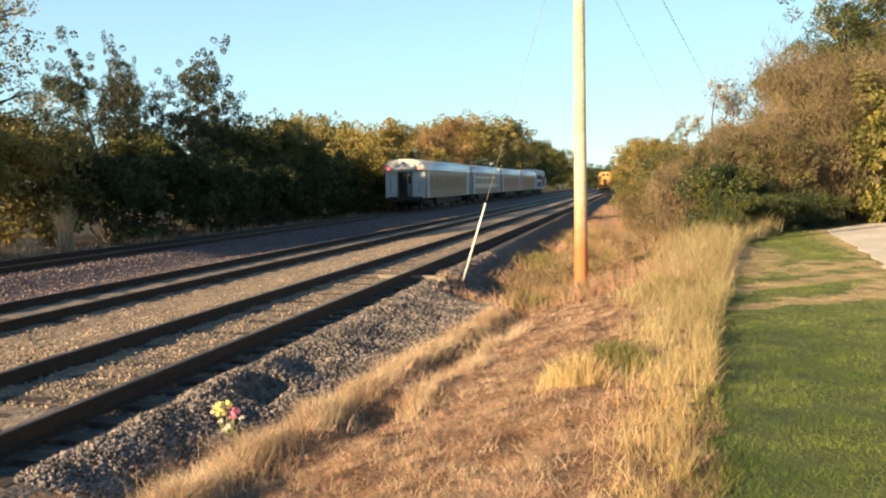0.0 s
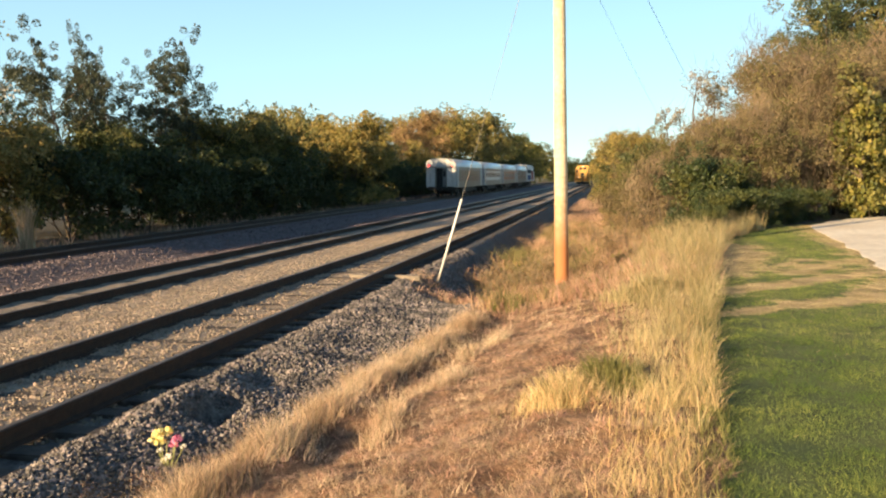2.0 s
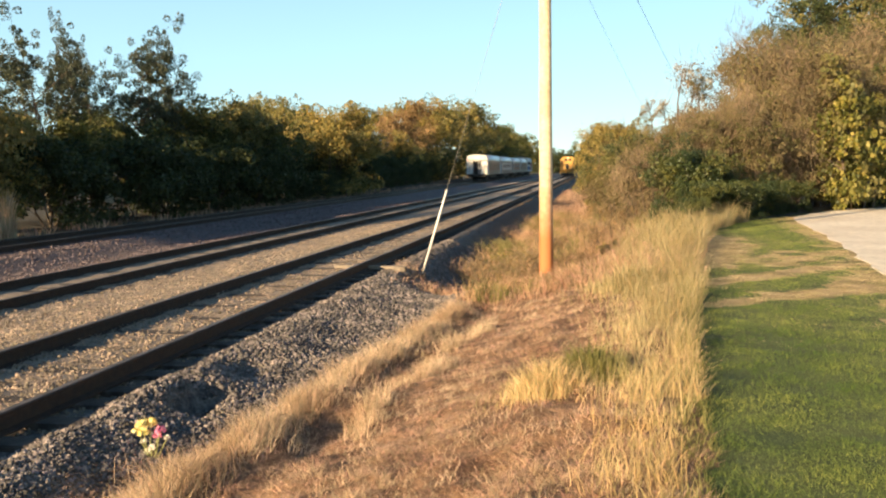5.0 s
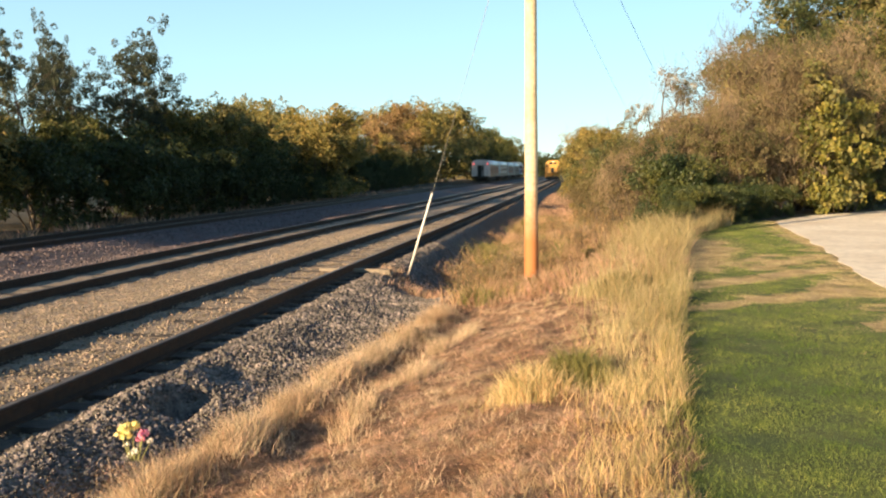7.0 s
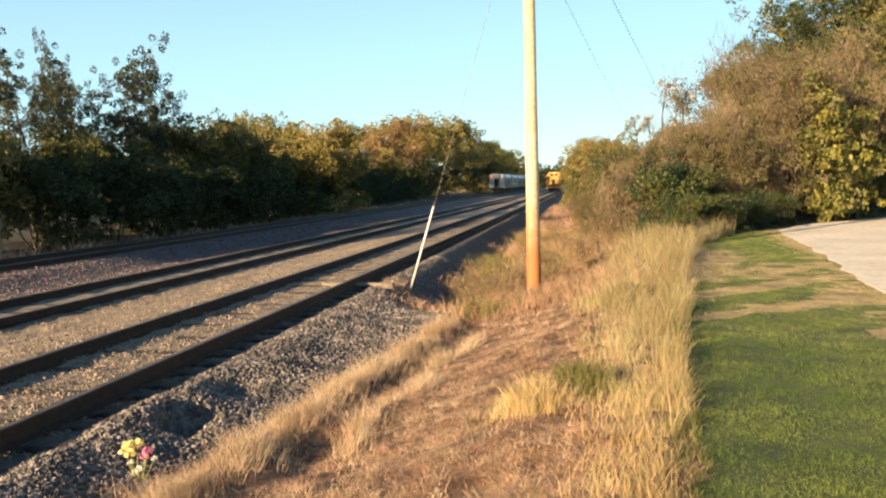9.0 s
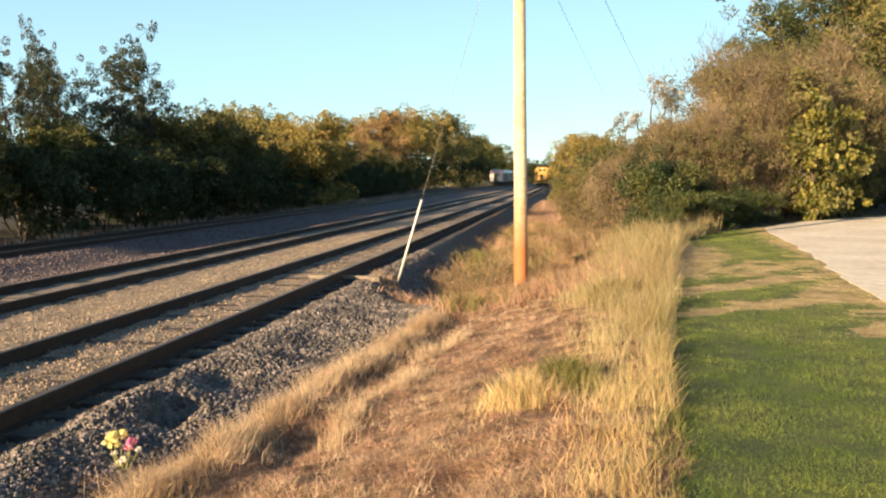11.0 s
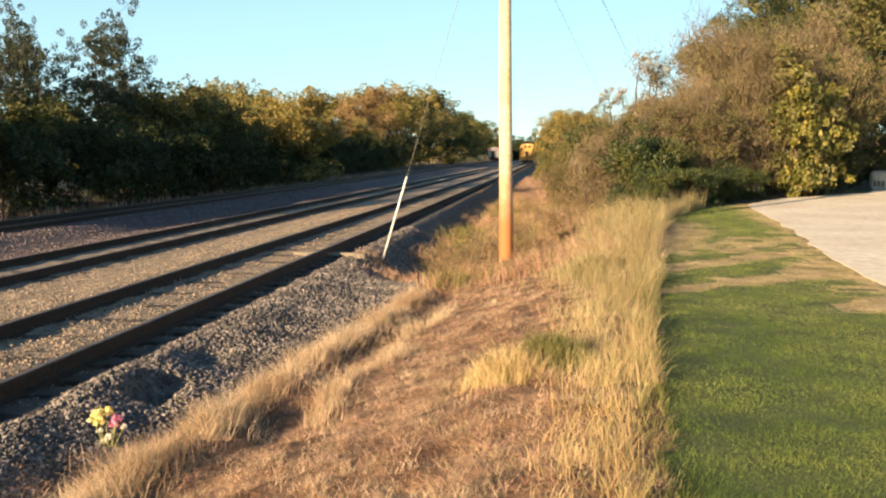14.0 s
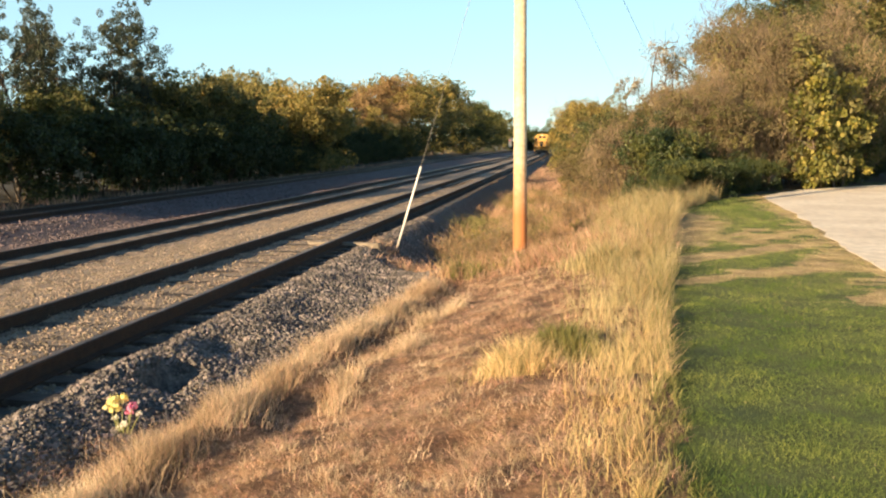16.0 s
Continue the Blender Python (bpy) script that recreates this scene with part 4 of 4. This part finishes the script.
def build_tree(name, label, category, height, width, leaf_mat, clumps, per, leaf, bare=0.25, clump_r=0.5, stems=1, twigs=0, shape=1.0, second=None):
    """Trunk and limbs in one tapered mesh, leaves on clumps at the limbs' ends and along them."""
    tree = tagged(new(name), label, category)
    r = random.Random(hash((round(height * 10), clumps, per, stems)) & 0xFFFF)
    bm = bmesh.new()
    ends, tips = [], []
    for s in range(stems):
        a0 = r.uniform(0, 6.28)
        lean = 0.0 if stems == 1 else r.uniform(0.1, 0.4)
        base = Vector((math.cos(a0), math.sin(a0), 0)) * (0 if stems == 1 else 0.12 * width * r.random())
        top = base + Vector((math.cos(a0) * lean * width, math.sin(a0) * lean * width, height * r.uniform(0.75, 0.95)))
        rad = 0.018 * height / math.sqrt(stems) + 0.01
        pts = [base.lerp(top, k / 5) + Vector((r.uniform(-1, 1), r.uniform(-1, 1), 0)) * 0.03 * height * (k > 0) for k in range(6)]
        for k in range(5):
            rod(bm, pts[k], pts[k + 1], rad * (1 - k / 5.5), rad * (1 - (k + 1) / 5.5), 7)
        for k in range(max(4, clumps // (5 * stems))):
            t = r.uniform(bare, 0.98)
            i = min(4, int(t * 5))
            p = pts[i].lerp(pts[i + 1], t * 5 - i)
            a = r.uniform(0, 6.28)
            prof = (1 - ((t - 0.45 * shape) / (0.62 + 0.1 * shape)) ** 2)
            out = max(0.15, prof) * width * 0.5 * r.uniform(0.55, 1.05)
            q = p + Vector((math.cos(a) * out, math.sin(a) * out, out * r.uniform(0.2, 0.8)))
            rod(bm, p, q, rad * 0.45 * (1.1 - t), rad * 0.1, 5)
            ends += [(q, 1.0), (p.lerp(q, 0.7), 0.9), (p.lerp(q, 0.45), 0.7)]
        tips.append((pts[5], 0.8))
        ends += [(pts[5], 0.7)] * 4 + [(pts[4].lerp(pts[5], 0.5), 0.7)] * 3
    part("trunk", bm, M["bark"], tree)
    if twigs:
        bm2v, bm2f = [], []
        for k in range(twigs):
            e, _ = r.choice(ends)
            e = e + Vector((r.gauss(0, 1), r.gauss(0, 1), r.gauss(0, 1))) * 0.7 * clump_r
            d = Vector((r.gauss(0, 1), r.gauss(0, 1), r.uniform(0.6, 2.6))).normalized() * r.uniform(0.4, 1.1) * 0.11 * height
            w = d.orthogonal().normalized() * 0.009
            i = len(bm2v)
            bm2v += [tuple(e - w), tuple(e + w), tuple(e + d)]
            bm2f.append((i, i + 1, i + 2))
        ob = new("twigwork", mesh_of("twigwork", bm2v, bm2f, [M["twig"]]))
        ob.parent = tree
        ob["label"], ob["kind"] = "bare dry twigs", "stuff"
    picks = [r.choice(ends) for _ in range(clumps)]
    if shape > 1.1 and not twigs:
        tips += [e for e in ends if e[1] == 1.0]
    picks[:len(tips)] = tips
    cen = np.array([tuple(e + Vector((r.gauss(0, 1), r.gauss(0, 1), r.gauss(0, 0.8))) * clump_r * 0.8) for e, _ in picks])
    cen[:, 2] = np.maximum(cen[:, 2], 0.2)
    rad = np.array([clump_r * w * r.uniform(0.6, 1.25) for _, w in picks])
    v, f = foliage(cen, rad, per, leaf)
    slots = np.repeat((np.arange(len(cen)) % 4 == 0).astype(int), per) if second else None
    crown = new("crown", mesh_of("crown", v, f, [M[leaf_mat]] + ([M[second]] if second else []), slots))
    crown.parent = tree
    return tree


def plant(proto, x, y, turn, size, tall=1.0, label="", first=set()):
    """Stand a tree, or a copy of it, on the ground."""
    z = float(ground_z(x, y)) - 0.05
    m = pose(x, y, z, 0, 0, turn)
    if proto.name in first:
        ob = copy_thing(proto, m)
    else:
        first.add(proto.name)
        ob = proto
        ob.matrix_basis = m
    ob.scale = (size, size, size * tall)
    if label:
        ob["label"] = label
    return ob


def build_woods():
    dark = build_tree("shrub", "dense dark green trackside shrub", "shrub", 3.6, 4.2, "leaf_dark", 110, 70, 0.085, 0.05, 0.55, 4)
    green = build_tree("tree", "dense green tree in a trackside thicket", "tree", 6.2, 5.6, "leaf_green", 170, 75, 0.1, 0.12, 0.65, 1, second="leaf_olive")
    olive = build_tree("tree", "olive green tree turning yellow", "tree", 6.6, 5.6, "leaf_olive", 170, 70, 0.1, 0.12, 0.65, 2, second="leaf_yellow")
    yellow = build_tree("tree", "yellow autumn tree beside the railway", "tree", 5.2, 5.2, "leaf_yellow", 150, 75, 0.09, 0.05, 0.6, 3, second="leaf_olive")
    red = build_tree("tree", "russet brown autumn tree with fine twigs", "tree", 9.0, 8.0, "leaf_red", 190, 80, 0.1, 0.08, 0.75, 4, twigs=700)
    airy = build_tree("tree", "tall airy tree with bluish green leaves and gaps", "tree", 8.0, 5.4, "leaf_blue", 300, 60, 0.058, 0.3, 0.3, 4, shape=1.2)
    orange = build_tree("tree", "golden brown autumn bush tree", "tree", 4.6, 4.4, "leaf_orange", 140, 75, 0.085, 0.05, 0.55, 4, second="leaf_olive")
    pale = build_tree("tree", "tall tree with pale bleached leaves", "tree", 11.5, 6.0, "leaf_pale", 420, 60, 0.07, 0.3, 0.5, 1, shape=1.2, second="leaf_yellow")
    r = random.Random(11)
    # beyond the main line, nearest first
    plant(pale, -24.9, 27.5, 20, 1.13)
    # out of view: a tree added to cast shade over tracks and undergrowth
    for x, y, s in ((-26.0, 12.0, 1.0),):
        plant(pale, x, y, r.uniform(0, 360), s)
    plant(orange, -21.6, 24.6, 10, 0.95)
    plant(orange, -22.5, 27.2, 140, 0.9)
    plant(orange, -21.5, 20.5, 250, 1.05)
    plant(orange, -21.8, 29.0, 60, 0.92)
    for x, y, s, k in ((-24.9, 38.0, 0.9, 1.22), (-24.2, 44.6, 0.92, 1.32), (-25.6, 41.6, 0.5, 2.35), (-24.9, 42.3, 0.8, 1.38), (-23.2, 47.8, 0.78, 1.16)):
        plant(airy, x, y, r.uniform(0, 360), s, k)
    y = 32.0
    while y < 72:
        plant(dark, -20.9 + r.uniform(-0.4, 0.5), y, r.uniform(0, 360), r.uniform(0.85, 1.1) * (0.6 if y > 58 else 1.0))
        y += r.uniform(1.9, 2.6)
    y = 30.0
    while y < 66:
        plant(green, -23.8 + r.uniform(-0.8, 0.8), y, r.uniform(0, 360), r.uniform(0.7, 0.86))
        y += r.uniform(2.6, 3.6)
    for x, y, s in ((-24.5, 54, 0.96), (-24.8, 59, 0.98), (-25.4, 64, 0.92)):
        plant(green, x, y, r.uniform(0, 360), s)
    y = 50.5
    while y < 61:
        plant(r.choice((olive, green, olive)), -21.9 + r.uniform(-0.3, 0.3), y, r.uniform(0, 360), r.uniform(0.84, 0.93))
        y += r.uniform(2.4, 3.0)
    for y, s in ((67.5, 1.16), (70.4, 1.2), (73.2, 1.22), (76.0, 1.22), (78.6, 1.12)):
        plant(yellow, -21.2 + r.uniform(-0.3, 0.3), y, r.uniform(0, 360), s)
    plant(olive, -23.2, 47.5, 80, 0.9)
    for x, y, s in ((-28.0, 90, 1.15), (-28.6, 95, 1.2), (-29.0, 100, 1.15), (-29.5, 105, 1.2), (-27.5, 109, 0.9), (-25.8, 82, 1.2), (-26.5, 87, 1.2)):
        plant(yellow, x, y, r.uniform(0, 360), s)
    for x, y, s in ((-28.5, 83, 1.05), (-31, 80, 1.15), (-32, 84, 1.3), (-34, 91, 1.4), (-35, 99, 1.45)):
        plant(olive, x, y, r.uniform(0, 360), s)
    y = 66.0
    while y < 118:
        plant(dark, -22.6 + r.uniform(-0.5, 0.5), y, r.uniform(0, 360), r.uniform(0.5, 0.66) * (1.35 if y < 84 else 1.0))
        y += r.uniform(2.0, 3.0)
    y = 94.0
    while y < 150:
        plant(dark, -25.6 + r.uniform(-0.6, 0.6), y, r.uniform(0, 360), r.uniform(0.85, 1.1))
        y += r.uniform(3.0, 4.2)
    plant(red, -29.5, 124, 0, 1.32)
    plant(red, -30.0, 133, 100, 1.3)
    for x, y, s, p in ((-25, 116, 1.1, yellow), (-26, 124, 1.0, dark), (-27, 138, 2.0, yellow), (-25, 133, 1.2, dark), (-28, 148, 2.0, olive), (-29, 160, 2.3, yellow), (-27, 174, 2.2, olive), (-25, 160, 1.4, dark), (-26, 147, 1.4, dark),
                       (-26, 188, 2.2, olive), (-25.5, 204, 2.3, yellow), (-24, 224, 2.1, green), (-23.5, 246, 2.1, green), (-23, 272, 2.0, green), (-22.5, 300, 2.0, green), (-23, 190, 1.6, dark), (-22.5, 212, 1.7, dark), (-22, 236, 1.8, dark), (-21.5, 262, 1.8, dark)):
        plant(p, x, y, r.uniform(0, 360), s)
    # the woods close the view where the line bends away
    for k in range(13):
        plant(r.choice((green, green, dark)), -20 + 4.6 * k + r.uniform(-1, 1), 345 + r.uniform(-12, 12), r.uniform(0, 360), r.uniform(1.7, 2.5))
    for k in range(17):
        plant(dark, -24 + 4.2 * k + r.uniform(-1, 1), 332 + r.uniform(-5, 5), r.uniform(0, 360), r.uniform(1.8, 2.3))
    # woods on the near side of the line, far ahead and round the lawn
    # hidden behind the thicket; added so the car sides reflect trees, not sky
    for k in range(22):
        plant(r.choice((green, olive, dark)), 15 + 0.02 * k * 12 + r.uniform(0, 7), 66 + 12.5 * k + r.uniform(-3, 3), r.uniform(0, 360), r.uniform(1.0, 1.7))
    for x, y in ((34, 30), (40, 12), (44, -8), (36, -30), (20, -42), (4, -48)):
        plant(olive, x, y, r.uniform(0, 360), 1.4)
    # thicket between bank and driveway
    twig_bush = build_tree("shrub", "brown twiggy autumn shrub", "shrub", 5.4, 4.6, "leaf_brown", 170, 110, 0.04, 0.04, 0.5, 6, twigs=7000, second="leaf_olive")
    tan_bush = build_tree("shrub", "golden olive shrub above the bank", "shrub", 4.0, 2.6, "leaf_yellow", 170, 120, 0.042, 0.02, 0.38, 5, twigs=900, second="leaf_olive")
    olive_bush = build_tree("shrub", "olive green shrub with brown twigs", "shrub", 3.6, 2.6, "leaf_olive", 130, 110, 0.045, 0.02, 0.4, 5, twigs=1500, second="leaf_deep")
    brown_bush = build_tree("shrub", "brown and olive shrub with fine dry twigs", "shrub", 3.7, 2.4, "leaf_brown", 130, 90, 0.04, 0.02, 0.4, 5, twigs=3500, second="leaf_olive")
    deep = build_tree("shrub", "deep green leafy shrub beside the lawn", "shrub", 2.4, 2.4, "leaf_deep", 130, 90, 0.05, 0.02, 0.34, 4, second="leaf_green")
    lime = build_tree("tree", "lime yellow broad-leaved young tree", "tree", 5.2, 2.6, "leaf_lime", 130, 60, 0.1, 0.04, 0.4, 2, second="leaf_olive")
    tall = build_tree("tree", "tall olive tree behind the thicket", "tree", 10.0, 7.0, "leaf_olive", 260, 130, 0.07, 0.1, 0.7, 1, second="leaf_green")
    grey = build_tree("tree", "tall tree with dull dark green leaves", "tree", 9.5, 5.0, "leaf_deep", 200, 110, 0.06, 0.15, 0.55, 2, second="leaf_olive")
    low_brush = build_tree("shrub", "low twiggy tan brush behind the tall grass", "shrub", 2.3, 2.2, "leaf_brown", 60, 40, 0.04, 0.02, 0.32, 6, twigs=2600)
    sapling = build_tree("sapling", "thin half-bare sapling with dry tan leaves", "tree", 4.9, 1.0, "leaf_brown", 60, 34, 0.04, 0.25, 0.17, 1, twigs=500, shape=1.3, second="leaf_pale")
    for x, y, s, k in ((0.75, 42.0, 0.95, 1.12), (1.2, 43.5, 0.95, 1.1), (1.0, 48, 1.0, 1.1), (1.5, 46, 1.0, 1.0), (1.0, 53, 1.0, 1.0), (1.3, 59, 1.0, 1.0), (1.6, 66, 1.1, 1.0)):
        plant(tan_bush, x, y, r.uniform(0, 360), s, k)
    for x, y, s, k in ((1.4, 36.5, 0.88, 1.0), (2.1, 34.8, 0.9, 1.05), (1.2, 39.2, 0.9, 1.0), (11.1, 38.6, 1.25, 1.3), (11.75, 38.2, 0.85, 1.9), (12.1, 41.6, 1.3, 1.25)):
        plant(olive_bush, x, y, r.uniform(0, 360), s, k)
    for x, y, s, k in ((2.9, 32.6, 0.86, 1.12), (3.7, 31.8, 0.86, 1.16), (4.5, 31.8, 0.86, 1.16), (3.6, 34.5, 0.92, 1.2), (2.2, 33.2, 0.75, 1.0), (5.3, 32.2, 0.9, 1.1)):
        plant(brown_bush, x, y, r.uniform(0, 360), s, k)
    for x, y, s, k in ((4.8, 33.4, 0.66, 1.05), (6.3, 34.0, 0.82, 1.05), (7.3, 35.0, 0.98, 1.12), (8.6, 36.4, 1.0, 1.14), (7.0, 38.0, 1.1, 1.15), (9.6, 38.4, 1.1, 1.15), (10.9, 38.6, 1.0, 1.1)):
        plant(twig_bush, x, y, r.uniform(0, 360), s, k)
    for x, y, s, k in ((2.65, 28.2, 0.8, 1.15), (3.2, 28.8, 0.85, 1.05), (3.1, 25.9, 0.55, 0.9), (3.75, 26.9, 0.6, 0.9), (4.5, 28.0, 0.6, 0.8), (5.2, 29.3, 0.55, 0.75), (5.9, 30.3, 0.42, 0.8), (4.1, 29.6, 0.62, 1.1), (6.9, 32.0, 0.5, 0.9), (6.2, 31.4, 0.42, 1.1), (2.75, 24.6, 0.36, 1.0), (9.9, 36.4, 0.5, 1.0), (11.6, 38.0, 0.7, 1.0), (12.9, 41.4, 0.45, 1.0), (15.4, 45.0, 0.8, 1.0), (16.5, 46.6, 1.1, 1.0), (20, 49, 1.1, 1.0)):
        plant(deep, x, y, r.uniform(0, 360), s, k)
    for x, y, s, k in ((2.0, 30.0, 0.95, 1.0), (1.5, 31.6, 0.9, 1.0), (2.4, 31.6, 1.0, 1.05), (0.9, 34.0, 0.8, 1.0), (0.55, 36.6, 0.72, 0.9), (0.3, 38.4, 0.62, 1.0), (0.7, 40.0, 0.8, 0.9), (0.35, 43.5, 0.7, 1.0), (0.4, 49, 0.7, 1.0), (0.4, 56, 0.8, 1.0), (0.4, 64, 0.8, 1.0), (0.2, 75, 0.9, 1.0), (0.2, 88, 0.9, 1.2)):
        plant(low_brush, x, y, r.uniform(0, 360), s, k)
    for x, y, s in ((3.0, 32.9, 1.12), (3.4, 33.3, 1.0), (2.33, 35.9, 0.95), (2.7, 33.4, 0.9), (3.9, 34.0, 1.05)):
        plant(sapling, x, y, r.uniform(0, 360), s)
    for x, y, s, k in ((8.9, 34.0, 0.86, 1.25), (9.8, 35.0, 0.82, 1.1), (10.5, 35.9, 0.72, 1.1)):
        plant(lime, x, y, r.uniform(0, 360), s, k)
    for x, y, s in ((10.2, 44.5, 0.86), (12.4, 44.5, 1.12), (15.0, 46, 1.2), (18, 50, 1.15), (22.5, 52, 1.1), (27, 55, 1.2)):
        plant(tall, x, y, r.uniform(0, 360), s)
    for x, y, s in ((10.0, 42.4, 0.98), (11.4, 42.0, 1.02), (8.6, 41.5, 0.72), (15.5, 51, 1.1)):
        plant(grey, x, y, r.uniform(0, 360), s)
    # red-brown stalks and leafy weeds round the pole and the ditch
    scrub = build_tree("scrub", "low red-brown scrub of dry stalks above the ditch", "weeds", 0.75, 0.8, "leaf_red", 26, 12, 0.022, 0.02, 0.14, 5, twigs=420)
    weedy = build_tree("scrub", "leafy olive weeds above the ditch", "weeds", 0.7, 0.8, "leaf_olive", 50, 26, 0.03, 0.02, 0.14, 4, twigs=60, second="leaf_yellow")
    for x, y, s in ((-1.25, 17.3, 0.8), (-1.6, 17.9, 0.9), (-2.0, 17.6, 0.8), (-1.4, 18.9, 0.95), (-0.5, 18.2, 0.7), (-2.3, 18.6, 0.9), (-0.2, 17.4, 0.6), (-1.9, 16.4, 0.6), (0.1, 20.2, 0.9), (-0.9, 21.5, 0.9), (0.6, 23.0, 1.0), (-0.1, 25.2, 1.0), (-1.2, 24.4, 0.9), (0.9, 27.5, 1.1), (-0.6, 29.0, 1.1), (0.4, 31.5, 1.2)):
        plant(scrub, x, y, r.uniform(0, 360), s)
    for x, y, s in ((-2.2, 20.6, 0.7), (-1.8, 21.4, 0.75), (-1.5, 20.6, 0.55), (0.3, 19.0, 0.45)):
        plant(weedy, x, y, r.uniform(0, 360), s)


build_woods()


def build_pale_weed():
    weed = tagged(new("weed"), "single pale leafy weed standing in the dark brush", "weed")
    weed.matrix_world = pose(-18.5, 31.6, float(ground_z(-18.5, 31.6)))
    part("stalk", rod(bmesh.new(), (0, 0, -0.05), (0.04, 0, 1.15), 0.012, 0.006, 6), M["twig"], weed)
    v, f = foliage(np.array([(0.03, 0, 1.15), (0.1, 0.02, 1.0), (-0.08, 0, 1.05)]), np.array([0.15, 0.1, 0.1]), 40, 0.05)
    leaves = new("leaf_head", mesh_of("leaf_head", v, f, [M["leaf_pale"]]))
    leaves.parent = weed


build_pale_weed()


# ---- what moves ----
def motions():
    progress = [(0.0, 62.4), (0.5, 68.4), (1.0, 74.4), (1.5, 80.2), (2.0, 86.2), (2.5, 92.5), (3.0, 99.0), (3.5, 105.6), (4.2, 115.2), (5.2, 128.0), (6.3, 140.8), (7.0, 149.7), (8.0, 163.4), (9.2, 181.0), (10.3, 197.0), (11.5, 213.5),
                (12.5, 228.0), (13.5, 242.0), (14.5, 255.5), (16.0, 275.0)]
    for k, thing in enumerate((car_1, car_2, car_3, car_4, engine)):
        walk(thing, [(t, pose(FAR, y + 19.8 * k, RAIL_FAR)) for t, y in progress])
    walk(yellow_engine, [(0.0, pose(NEAR + 0.003 * 170, 170.0, RAIL_NEAR)), (16.0, pose(NEAR + 0.003 * 170, 170.0, RAIL_NEAR))])


motions()
